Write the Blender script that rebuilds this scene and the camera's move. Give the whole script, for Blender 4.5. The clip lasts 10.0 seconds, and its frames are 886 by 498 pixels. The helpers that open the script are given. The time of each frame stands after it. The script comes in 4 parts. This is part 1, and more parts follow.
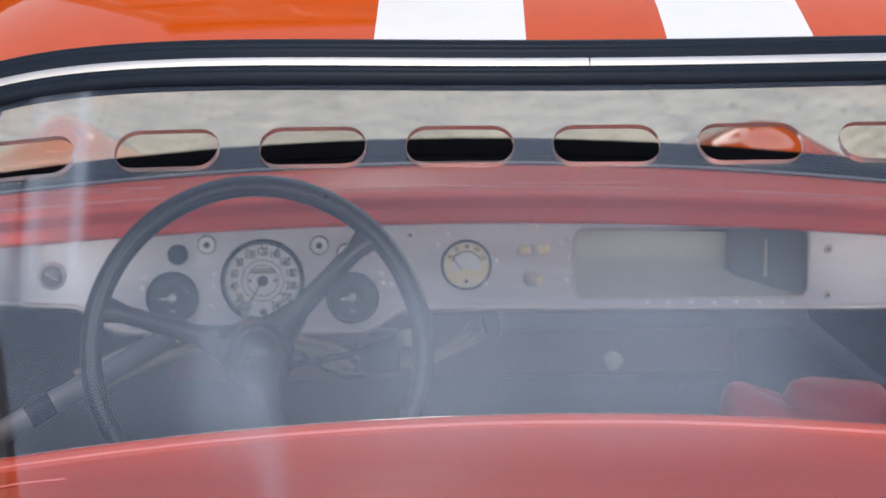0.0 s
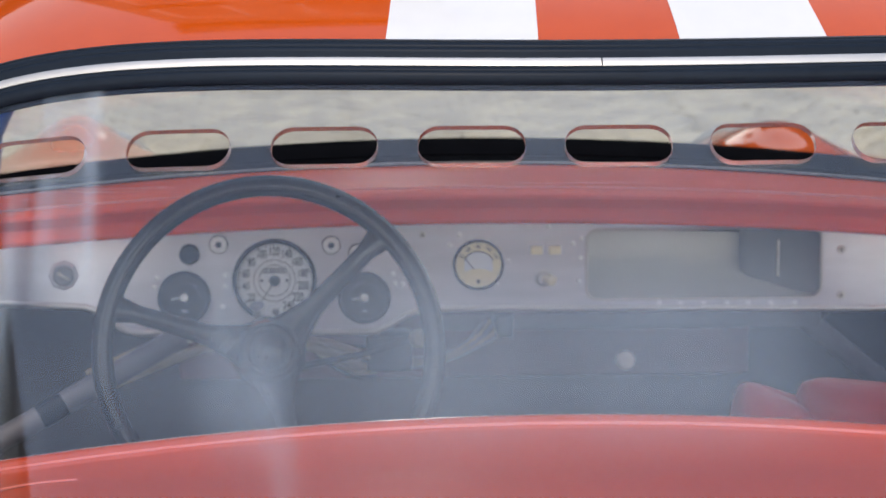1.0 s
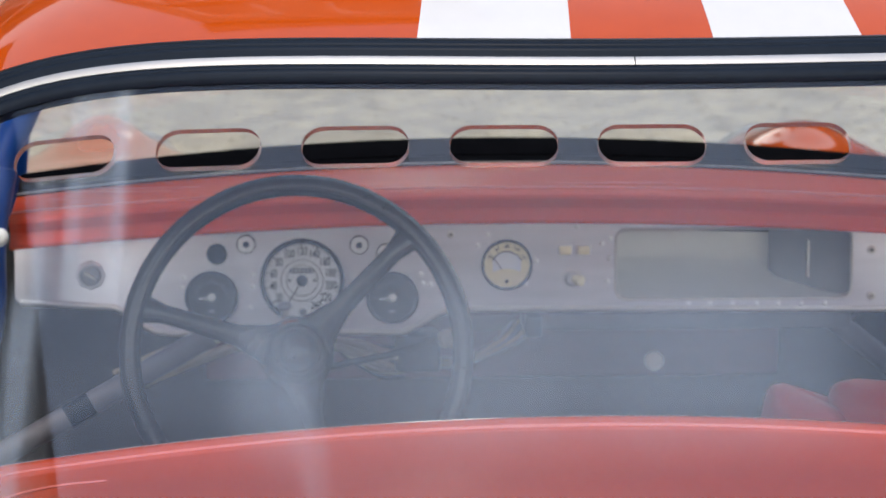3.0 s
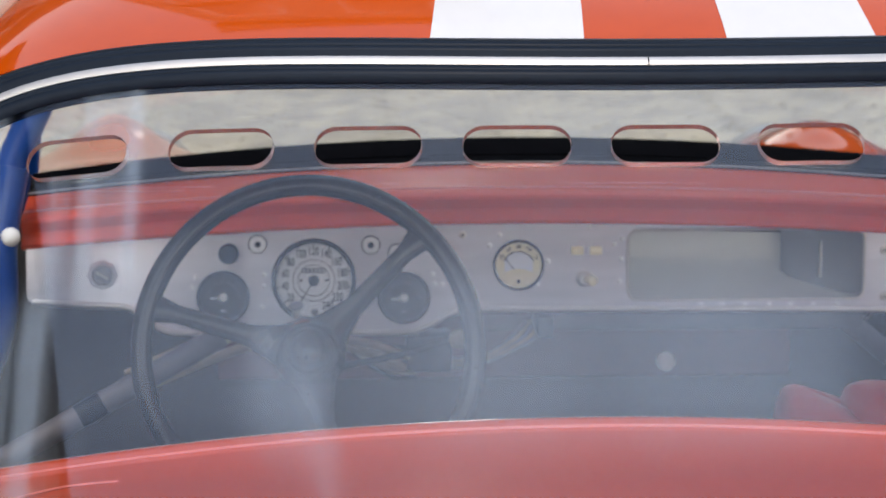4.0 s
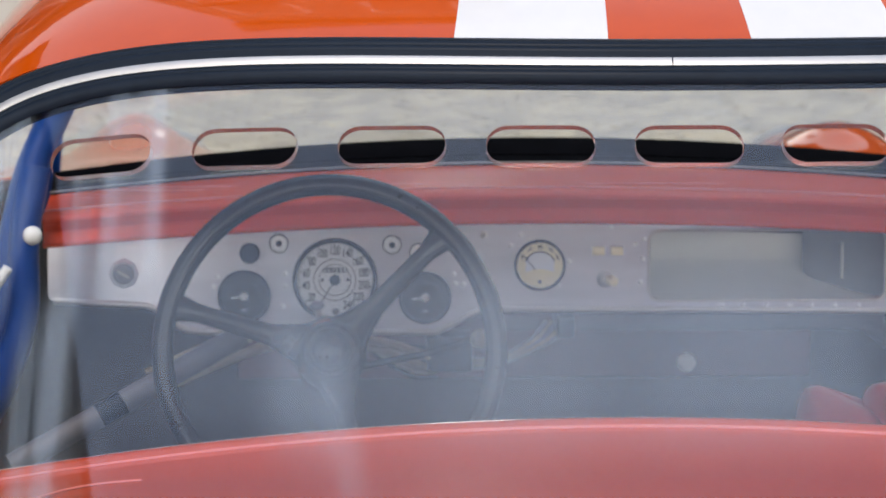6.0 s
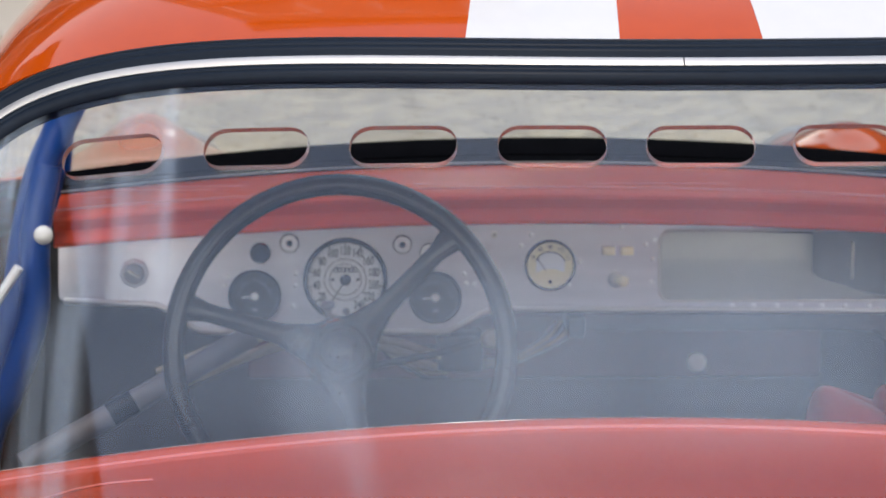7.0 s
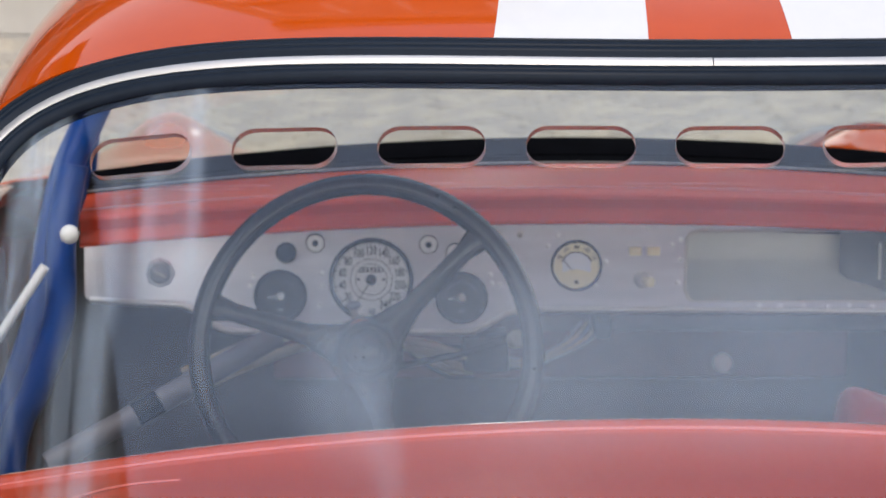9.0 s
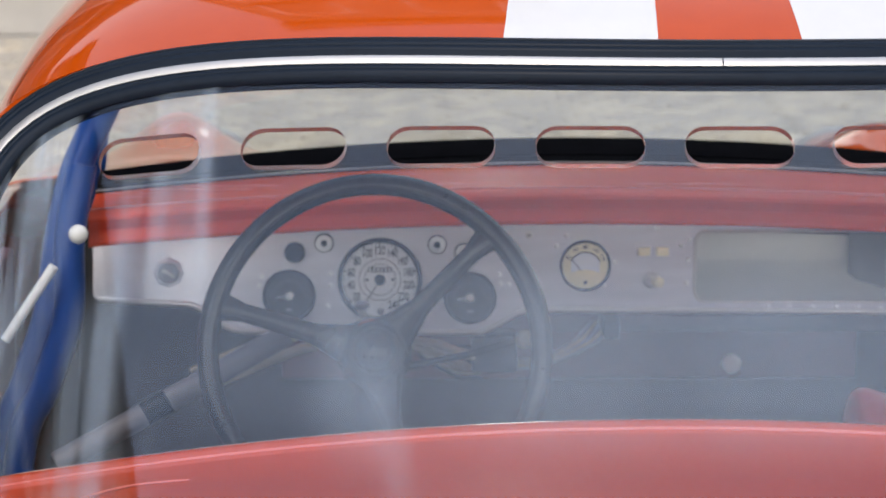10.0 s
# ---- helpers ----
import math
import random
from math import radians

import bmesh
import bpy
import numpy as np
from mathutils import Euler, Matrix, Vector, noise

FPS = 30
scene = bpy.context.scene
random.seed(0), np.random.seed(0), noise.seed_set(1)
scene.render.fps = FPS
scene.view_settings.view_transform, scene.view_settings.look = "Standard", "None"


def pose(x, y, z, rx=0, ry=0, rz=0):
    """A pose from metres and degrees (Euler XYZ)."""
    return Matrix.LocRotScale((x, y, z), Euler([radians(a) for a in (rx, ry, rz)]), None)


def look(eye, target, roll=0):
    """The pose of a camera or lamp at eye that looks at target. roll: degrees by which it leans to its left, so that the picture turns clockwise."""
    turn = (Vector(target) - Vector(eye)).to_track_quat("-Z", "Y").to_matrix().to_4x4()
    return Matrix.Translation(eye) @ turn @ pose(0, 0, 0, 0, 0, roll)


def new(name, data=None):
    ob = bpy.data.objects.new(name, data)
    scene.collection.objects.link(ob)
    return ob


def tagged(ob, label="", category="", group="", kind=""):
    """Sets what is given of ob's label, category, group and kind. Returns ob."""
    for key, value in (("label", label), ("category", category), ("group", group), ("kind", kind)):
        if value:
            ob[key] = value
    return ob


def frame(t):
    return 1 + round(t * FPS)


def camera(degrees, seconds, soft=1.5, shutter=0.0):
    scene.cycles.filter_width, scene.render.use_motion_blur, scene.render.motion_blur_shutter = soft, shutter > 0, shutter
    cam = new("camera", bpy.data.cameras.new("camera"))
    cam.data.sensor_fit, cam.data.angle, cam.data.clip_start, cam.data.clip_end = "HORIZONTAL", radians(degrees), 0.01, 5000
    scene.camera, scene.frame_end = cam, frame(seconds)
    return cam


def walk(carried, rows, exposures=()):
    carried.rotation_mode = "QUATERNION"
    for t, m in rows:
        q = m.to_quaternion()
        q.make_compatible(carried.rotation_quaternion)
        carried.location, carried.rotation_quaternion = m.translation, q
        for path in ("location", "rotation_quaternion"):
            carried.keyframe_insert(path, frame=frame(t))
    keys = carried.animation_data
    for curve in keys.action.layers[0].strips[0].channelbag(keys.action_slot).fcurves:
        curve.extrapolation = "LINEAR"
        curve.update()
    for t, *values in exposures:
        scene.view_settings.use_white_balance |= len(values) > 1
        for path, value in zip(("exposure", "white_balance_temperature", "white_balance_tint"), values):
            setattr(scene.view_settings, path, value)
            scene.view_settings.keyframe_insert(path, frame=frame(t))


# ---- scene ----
cam = camera(18.55, 10.0)
PATH = [
    (0, (-0.2177, -3.0969, 1.4699), (-0.03947, -0.15718, 0.89848), 0.063),
    (0.5, (-0.2168, -3.0978, 1.4699), (-0.04567, -0.15763, 0.89866), 0.055),
    (1, (-0.2170, -3.0925, 1.4696), (-0.05249, -0.15212, 0.89768), 0.070),
    (1.5, (-0.2194, -3.0918, 1.4696), (-0.06059, -0.15114, 0.89757), 0.109),
    (2, (-0.2185, -3.0886, 1.4691), (-0.06777, -0.14754, 0.89703), 0.104),
    (2.5, (-0.2210, -3.0844, 1.4682), (-0.07522, -0.14310, 0.89618), 0.068),
    (3, (-0.2222, -3.0788, 1.4674), (-0.08327, -0.13717, 0.89505), 0.033),
    (4.5, (-0.2250, -3.0751, 1.4676), (-0.10257, -0.13294, 0.89404), 0.086),
    (5, (-0.2260, -3.0756, 1.4681), (-0.10931, -0.13337, 0.89400), 0.103),
    (5.5, (-0.2271, -3.0743, 1.4672), (-0.11461, -0.13171, 0.89410), 0.141),
    (7, (-0.2295, -3.0753, 1.4673), (-0.13145, -0.13218, 0.89423), 0.192),
    (7.5, (-0.2307, -3.0746, 1.4673), (-0.13796, -0.13136, 0.89408), 0.178),
    (8, (-0.2316, -3.0728, 1.4672), (-0.14524, -0.12942, 0.89374), 0.155),
    (8.5, (-0.2336, -3.0734, 1.4672), (-0.15263, -0.12980, 0.89386), 0.188),
    (9, (-0.2330, -3.0704, 1.4672), (-0.16024, -0.12671, 0.89331), 0.192),
    (9.5, (-0.2336, -3.0708, 1.4670), (-0.16504, -0.12689, 0.89348), 0.217),
    (10, (-0.2340, -3.0692, 1.4670), (-0.16991, -0.12530, 0.89317), 0.220),
]
walk(cam, [(t, look(eye, target, roll)) for t, eye, target, roll in PATH], [(0, 1.50, 7700, 14), (10, 1.50, 7700, 14)])
cam.data.dof.use_dof, cam.data.dof.focus_distance, cam.data.dof.aperture_fstop = True, 2.10, 16.5

CX = 0.0115            # the car's middle

# ---- world, sun, exposure ----
world = bpy.data.worlds.new("sky")
scene.world = world
world.use_nodes = True
wn, wl = world.node_tree.nodes, world.node_tree.links
sky = wn.new("ShaderNodeTexSky")
sky.sky_type = 'NISHITA'
sky.sun_disc = False
sky.sun_elevation, sky.sun_rotation = radians(60), radians(-168)
sky.air_density, sky.dust_density, sky.ozone_density = 1.0, 0.2, 1.5
wn["Background"].inputs["Strength"].default_value = 0.15
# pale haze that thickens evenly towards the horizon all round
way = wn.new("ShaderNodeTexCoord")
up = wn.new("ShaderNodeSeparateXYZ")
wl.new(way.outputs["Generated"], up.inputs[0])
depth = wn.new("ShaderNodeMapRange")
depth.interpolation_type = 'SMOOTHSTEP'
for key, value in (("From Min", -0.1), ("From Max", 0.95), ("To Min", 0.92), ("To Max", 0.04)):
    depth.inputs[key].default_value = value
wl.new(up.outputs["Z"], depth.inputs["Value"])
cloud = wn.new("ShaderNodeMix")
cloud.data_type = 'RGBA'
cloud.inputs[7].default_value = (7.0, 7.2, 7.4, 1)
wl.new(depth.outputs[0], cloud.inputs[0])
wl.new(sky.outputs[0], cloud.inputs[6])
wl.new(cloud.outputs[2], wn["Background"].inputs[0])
sun = new("sun", bpy.data.lights.new("sun", 'SUN'))
sun.data.energy, sun.data.angle, sun.data.color = 0.50, radians(16), (1.0, 0.95, 0.89)
sun.matrix_world = look((-1.04, -4.89, 8.66), (0, 0, 0))


# ---- materials ----
def material(name):
    m = bpy.data.materials.new(name)
    m.use_nodes = True
    t = m.node_tree
    return m, t, t.nodes["Principled BSDF"]


def add(t, kind, **values):
    n = t.nodes.new(kind)
    for key, value in values.items():
        n.inputs[key].default_value = value
    return n


def coords(t, scale=(1, 1, 1)):
    c = t.nodes.new("ShaderNodeTexCoord")
    m = t.nodes.new("ShaderNodeMapping")
    m.inputs["Scale"].default_value = scale
    t.links.new(c.outputs["Object"], m.inputs["Vector"])
    return m.outputs["Vector"]


def ramp(t, source, stops):
    r = t.nodes.new("ShaderNodeValToRGB")
    els = r.color_ramp.elements
    els[0].position, els[0].color = stops[0][0], (*stops[0][1], 1)
    els[1].position, els[1].color = stops[-1][0], (*stops[-1][1], 1)
    for p, c in stops[1:-1]:
        els.new(p).color = (*c, 1)
    t.links.new(source, r.inputs[0])
    return r.outputs[0]


def surface(name, low, high, rough=(0.4, 0.5), metal=0.0, grain=60.0, bump=0.05, coat=0.0, stretch=(1, 1, 1), spec=0.5, depth=0.001):
    """A surface whose colour and gloss wander between two values at two scales, with fine relief."""
    m, t, b = material(name)
    v = coords(t, stretch)
    big = add(t, "ShaderNodeTexNoise", Scale=grain / 12, Detail=3.0)
    fine = add(t, "ShaderNodeTexNoise", Scale=grain, Detail=5.0)
    for n in (big, fine):
        t.links.new(v, n.inputs["Vector"])
    mix = add(t, "ShaderNodeMath")
    mix.operation = 'MULTIPLY_ADD'
    mix.inputs[1].default_value = 0.55
    half = add(t, "ShaderNodeMath")
    half.operation = 'MULTIPLY'
    half.inputs[1].default_value = 0.45
    t.links.new(fine.outputs["Fac"], half.inputs[0])
    t.links.new(big.outputs["Fac"], mix.inputs[0])
    t.links.new(half.outputs[0], mix.inputs[2])
    t.links.new(ramp(t, mix.outputs[0], [(0.35, low), (0.65, high)]), b.inputs["Base Color"])
    rr = add(t, "ShaderNodeMapRange")
    rr.inputs["From Min"].default_value, rr.inputs["From Max"].default_value = 0.3, 0.7
    rr.inputs["To Min"].default_value, rr.inputs["To Max"].default_value = rough
    t.links.new(mix.outputs[0], rr.inputs["Value"])
    t.links.new(rr.outputs[0], b.inputs["Roughness"])
    b.inputs["Metallic"].default_value = metal
    b.inputs["Coat Weight"].default_value = coat
    b.inputs["Coat Roughness"].default_value = 0.04
    b.inputs["Specular IOR Level"].default_value = spec
    if bump:
        bn = add(t, "ShaderNodeBump", Strength=bump, Distance=depth)
        t.links.new(fine.outputs["Fac"], bn.inputs["Height"])
        t.links.new(bn.outputs[0], b.inputs["Normal"])
    return m


ORANGE = surface("orange_paint", (0.49, 0.060, 0.002), (0.53, 0.067, 0.003), (0.04, 0.07), grain=40, bump=0.0, spec=0.5)
WHITE = surface("white_paint", (0.63, 0.63, 0.625), (0.67, 0.67, 0.66), (0.03, 0.06), grain=40, bump=0.0, spec=0.3)
RED = surface("red_paint", (0.49, 0.063, 0.024), (0.55, 0.073, 0.030), (0.12, 0.17), grain=30, bump=0.0, spec=0.5, coat=0.5)
COWLRED = surface("satin_red_paint", (0.90, 0.108, 0.040), (0.95, 0.135, 0.055), (0.18, 0.30), grain=140, bump=0.04, spec=0.35, stretch=(0.04, 1, 1))
# pale red for painted highlights: cowl crest, shelf lip, shelf swage
SHEENRED = surface("red_highlight", (0.66, 0.14, 0.10), (0.74, 0.22, 0.17), (0.2, 0.3), grain=25, bump=0.05, stretch=(0.2, 1, 1))
REDVINYL = surface("red_vinyl", (0.46, 0.022, 0.020), (0.54, 0.032, 0.028), (0.40, 0.52), grain=220, bump=0.25)
RUBBER = surface("black_rubber", (0.004, 0.009, 0.017), (0.007, 0.014, 0.025), (0.36, 0.50), grain=120, bump=0.0, spec=0.14)
CHROME = surface("polished_trim", (0.58, 0.56, 0.52), (0.66, 0.64, 0.59), (0.46, 0.55), metal=1.0, grain=50, bump=0.01)
ALU = surface("brushed_aluminium", (0.57, 0.572, 0.60), (0.73, 0.733, 0.76), (0.34, 0.48), metal=0.5, grain=90, bump=0.06, stretch=(0.12, 1, 1))
BLACK = surface("black_crackle", (0.002, 0.0023, 0.0032), (0.004, 0.0044, 0.006), (0.85, 0.95), grain=400, bump=0.2, spec=0.01)
WHEELBLACK = surface("black_bakelite", (0.006, 0.008, 0.012), (0.012, 0.015, 0.020), (0.16, 0.26), grain=60, bump=0.0)
DULLALU = surface("dull_aluminium", (0.66, 0.655, 0.58), (0.76, 0.75, 0.67), (0.45, 0.60), metal=0.2, grain=70, bump=0.08, stretch=(0.3, 1, 1))
DULLRED = surface("dull_red_paint", (0.085, 0.034, 0.042), (0.13, 0.052, 0.062), (0.5, 0.65), grain=50, bump=0.1)
DARK = surface("dark_lining", (0.014, 0.015, 0.018), (0.030, 0.031, 0.034), (0.7, 0.9), grain=60, bump=0.0)
BLUE = surface("blue_paint", (0.001, 0.048, 0.23), (0.0015, 0.058, 0.28), (0.25, 0.35), grain=40, bump=0.02, spec=0.3)
NAVY = surface("navy_paint", (0.002, 0.006, 0.022), (0.003, 0.009, 0.032), (0.4, 0.5), grain=40, bump=0.02, spec=0.2)
GREYPAINT = surface("grey_primer", (0.20, 0.20, 0.21), (0.27, 0.27, 0.275), (0.5, 0.65), grain=60, bump=0.08)
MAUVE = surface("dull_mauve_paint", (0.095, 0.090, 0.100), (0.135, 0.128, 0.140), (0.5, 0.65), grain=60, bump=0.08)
CREAM = surface("cream_plastic", (0.90, 0.80, 0.50), (0.95, 0.87, 0.58), (0.35, 0.45), grain=80, bump=0.02)
DIALWHITE = surface("dial_face", (0.79, 0.81, 0.78), (0.85, 0.87, 0.84), (0.5, 0.6), grain=80, bump=0.0)
DIALBLACK = surface("black_dial", (0.012, 0.013, 0.015), (0.018, 0.019, 0.021), (0.4, 0.5), grain=80, bump=0.0)
CABLE = surface("cloth_cable", (0.26, 0.21, 0.14), (0.40, 0.34, 0.24), (0.6, 0.8), grain=300, bump=0.2)
TYRE = surface("tyre_rubber", (0.018, 0.018, 0.018), (0.035, 0.034, 0.033), (0.7, 0.9), grain=80, bump=0.2)
SAND = surface("joint_sand", (0.31, 0.295, 0.26), (0.44, 0.415, 0.37), (0.85, 0.95), grain=30, bump=0.5, depth=0.01)


def maths(t, kind, a, b=None, c=None):
    """One arithmetic node; a, b and c are sockets or numbers."""
    n = t.nodes.new("ShaderNodeMath")
    n.operation = kind
    for k, v in enumerate((a, b, c)):
        if isinstance(v, (int, float)):
            n.inputs[k].default_value = v
        elif v is not None:
            t.links.new(v, n.inputs[k])
    return n.outputs[0]


def eased(t, value, start, end, low=0.0, high=1.0):
    """low to high, smoothly, as the value goes from start to end."""
    n = add(t, "ShaderNodeMapRange")
    n.interpolation_type = 'SMOOTHSTEP'
    for key, v in (("From Min", start), ("From Max", end), ("To Min", low), ("To Max", high)):
        n.inputs[key].default_value = v
    t.links.new(value, n.inputs["Value"])
    return n.outputs[0]


def clear_sheet(name, tint, haze, strokes=()):
    """A thin clear sheet: straight through, a mirror by the angle, and a film of wiped dust."""
    m, t, b = material(name)
    t.nodes.remove(b)
    out = t.nodes["Material Output"]
    face = add(t, "ShaderNodeLayerWeight", Blend=0.5)
    grazing = maths(t, 'MULTIPLY_ADD', maths(t, 'POWER', face.outputs["Facing"], 5.0), 0.96, 0.036)
    clear = add(t, "ShaderNodeBsdfTransparent", Color=(*tint, 1))
    gloss = add(t, "ShaderNodeBsdfGlossy", Color=(1, 1, 1, 1), Roughness=0.015)
    mirror = t.nodes.new("ShaderNodeMixShader")
    t.links.new(grazing, mirror.inputs[0])
    t.links.new(clear.outputs[0], mirror.inputs[1])
    t.links.new(gloss.outputs[0], mirror.inputs[2])
    dust = add(t, "ShaderNodeBsdfDiffuse", Color=(0.44, 0.55, 0.66, 1))
    streak = add(t, "ShaderNodeTexNoise", Scale=1.0, Detail=4.0, Roughness=0.5)
    t.links.new(coords(t, (9.0, 1.2, 1.2)), streak.inputs["Vector"])
    total = eased(t, streak.outputs["Fac"], 0.3, 0.75, *haze)
    if strokes:
        place = t.nodes.new("ShaderNodeSeparateXYZ")
        t.links.new(coords(t), place.inputs[0])
        runs = add(t, "ShaderNodeTexNoise", Scale=1.0, Detail=3.0, Roughness=0.6)
        t.links.new(coords(t, (55.0, 2.0, 2.0)), runs.inputs["Vector"])
        fine = eased(t, runs.outputs["Fac"], 0.34, 0.66)
        soft = maths(t, 'MULTIPLY_ADD', streak.outputs["Fac"], 1.4, 0.3)
        drift = add(t, "ShaderNodeTexNoise", Scale=22.0, Detail=2.0)
        t.links.new(coords(t), drift.inputs["Vector"])
        wander = maths(t, 'MULTIPLY_ADD', drift.outputs["Fac"], 0.030, -0.015)
        for x, slope, half, edge, low, high, amount, streaky in strokes:
            # one wiped smear: its middle at height 1.1, its lean, half width, soft edge, and the heights between which it shows
            across = maths(t, 'SUBTRACT', maths(t, 'MULTIPLY_ADD', place.outputs["Z"], -slope, place.outputs["X"]), x - 1.1 * slope)
            across = maths(t, 'ADD', across, wander) if edge > 0.014 else across
            band = eased(t, maths(t, 'ABSOLUTE', across), half, half + edge, amount, 0.0)
            band = maths(t, 'MULTIPLY', band, eased(t, place.outputs["Z"], low - 0.025, low + 0.025))
            band = maths(t, 'MULTIPLY', band, eased(t, place.outputs["Z"], high - 0.03, high + 0.03, 1.0, 0.0))
            band = maths(t, 'MULTIPLY', band, fine if streaky else soft)
            total = maths(t, 'ADD', total, band)
    film = t.nodes.new("ShaderNodeMixShader")
    t.links.new(total, film.inputs[0])
    t.links.new(mirror.outputs[0], film.inputs[1])
    t.links.new(dust.outputs[0], film.inputs[2])
    t.links.new(film.outputs[0], out.inputs["Surface"])
    return m


# wiped smears on the rear window: middle, lean, half width, soft edge, lowest, highest, amount, 1 where it is made of fine runs
SMEARS = [
    (0.005, 0.0, 0.070, 0.120, 1.012, 1.100, 0.090, 0),
    (0.020, 0.0, 0.060, 0.150, 1.100, 1.30, 0.016, 0),
    (-0.240, 0.0, 0.080, 0.110, 1.008, 1.105, 0.048, 0),
    (-0.262, -0.08, 0.002, 0.040, 1.000, 1.065, 0.075, 0),
    (-0.248, -0.22, 0.004, 0.016, 0.90, 1.055, 0.050, 1),
    (-0.268, 0.12, 0.003, 0.018, 1.02, 1.110, 0.030, 1),
    (-0.377, 0.02, 0.014, 0.014, 1.085, 1.30, 0.068, 0),
    (-0.362, 0.02, 0.0015, 0.006, 1.095, 1.30, 0.065, 0),
    (-0.394, 0.02, 0.002, 0.008, 1.080, 1.20, 0.075, 0),
    (-0.414, 0.02, 0.003, 0.008, 1.060, 1.19, 0.060, 1),
    (-0.423, 0.06, 0.0035, 0.009, 0.90, 1.085, 0.130, 0),
    (-0.437, 0.10, 0.006, 0.012, 0.90, 1.060, 0.100, 1),
    (-0.400, 0.04, 0.010, 0.020, 0.90, 1.060, 0.040, 1),
    (-0.466, 0.22, 0.004, 0.010, 0.90, 1.140, 0.070, 1),
    (-0.480, 0.24, 0.003, 0.006, 0.90, 1.300, 0.120, 1),
    (-0.492, 0.24, 0.006, 0.008, 0.90, 1.30, 0.160, 1),
    (-0.515, 0.22, 0.016, 0.020, 0.90, 1.30, 0.190, 1),
]
PLEXI = clear_sheet("acrylic_sheet", (0.97, 0.98, 0.985), (0.001, 0.008), SMEARS)
GLASS = clear_sheet("window_glass", (0.96, 0.98, 0.97), (0.0, 0.004))
EDGE, et, eb = material("sawn_acrylic_edge")
eb.inputs["Base Color"].default_value = (0.62, 0.40, 0.40, 1)
eb.inputs["Transmission Weight"].default_value = 0.75
eb.inputs["Roughness"].default_value = 0.25
eb.inputs["IOR"].default_value = 1.49


# ---- building blocks ----
def part(name, bm, mat, parent, label="", smooth=38, tags=None):
    me = bpy.data.meshes.new(name)
    bmesh.ops.recalc_face_normals(bm, faces=bm.faces)
    bm.to_mesh(me)
    bm.free()
    for m in (mat if isinstance(mat, (list, tuple)) else [mat]):
        me.materials.append(m)
    if smooth:
        me.shade_smooth()
        me.set_sharp_from_angle(angle=radians(smooth))
    ob = new(name, me)
    ob.parent = parent
    return tagged(ob, label)


def group(name, parent, label=""):
    ob = new(name)
    ob.parent = parent
    return tagged(ob, label)


def grid(rows, closed=False, caps=False, bm=None):
    """A skin over rows of points; closed joins each row's end to its start."""
    bm = bm or bmesh.new()
    vs = [[bm.verts.new(p) for p in row] for row in rows]
    for a, b in zip(vs, vs[1:]):
        k = len(a)
        for j in range(k if closed else k - 1):
            bm.faces.new((a[j], a[(j + 1) % k], b[(j + 1) % k], b[j]))
    if caps:
        bm.faces.new(vs[0])
        bm.faces.new(vs[-1][::-1])
    return bm


def shell(rows, thick, core=(CX, -0.4, 0.5)):
    """A skin with thickness, its outer side the rows given, growing towards the core point."""
    n, k = len(rows), len(rows[0])
    core = Vector(core)
    nrm, score = [], 0.0
    for i in range(n):
        line = []
        for j in range(k):
            a = rows[min(i + 1, n - 1)][j] - rows[max(i - 1, 0)][j]
            b = rows[i][min(j + 1, k - 1)] - rows[i][max(j - 1, 0)]
            v = a.cross(b).normalized()
            score += v.dot((rows[i][j] - core).normalized())
            line.append(v)
        nrm.append(line)
    s = -thick if score > 0 else thick
    bm = bmesh.new()
    top = [[bm.verts.new(p) for p in row] for row in rows]
    low = [[bm.verts.new(p + v * s) for p, v in zip(row, line)] for row, line in zip(rows, nrm)]
    for skin in (top, low):
        for a, b in zip(skin, skin[1:]):
            for j in range(k - 1):
                bm.faces.new((a[j], a[j + 1], b[j + 1], b[j]))
    rim = [(0, j) for j in range(k)] + [(i, k - 1) for i in range(1, n)] + [(n - 1, j) for j in range(k - 2, -1, -1)] + [(i, 0) for i in range(n - 2, 0, -1)]
    for (a, b), (c, d) in zip(rim, rim[1:] + rim[:1]):
        bm.faces.new((top[a][b], top[c][d], low[c][d], low[a][b]))
    return bm


def lathe(profile, m, n=32, bm=None):
    """profile: radius and height along the local z axis."""
    rows = [[m @ Vector((r * math.cos(2 * math.pi * k / n), r * math.sin(2 * math.pi * k / n), h)) for k in range(n)] for r, h in profile]
    return grid(rows, closed=True, caps=True, bm=bm)


def spline(points, steps=8):
    """A smooth line through the points."""
    p = [Vector(q) for q in points]
    p = [2 * p[0] - p[1], *p, 2 * p[-1] - p[-2]]
    out = []
    for i in range(1, len(p) - 2):
        a, b, c, d = p[i - 1:i + 3]
        for k in range(steps):
            s = k / steps
            out.append(0.5 * (2 * b + (c - a) * s + (2 * a - 5 * b + 4 * c - d) * s * s + (3 * b - a - 3 * c + d) * s ** 3))
    return out + [p[-2]]


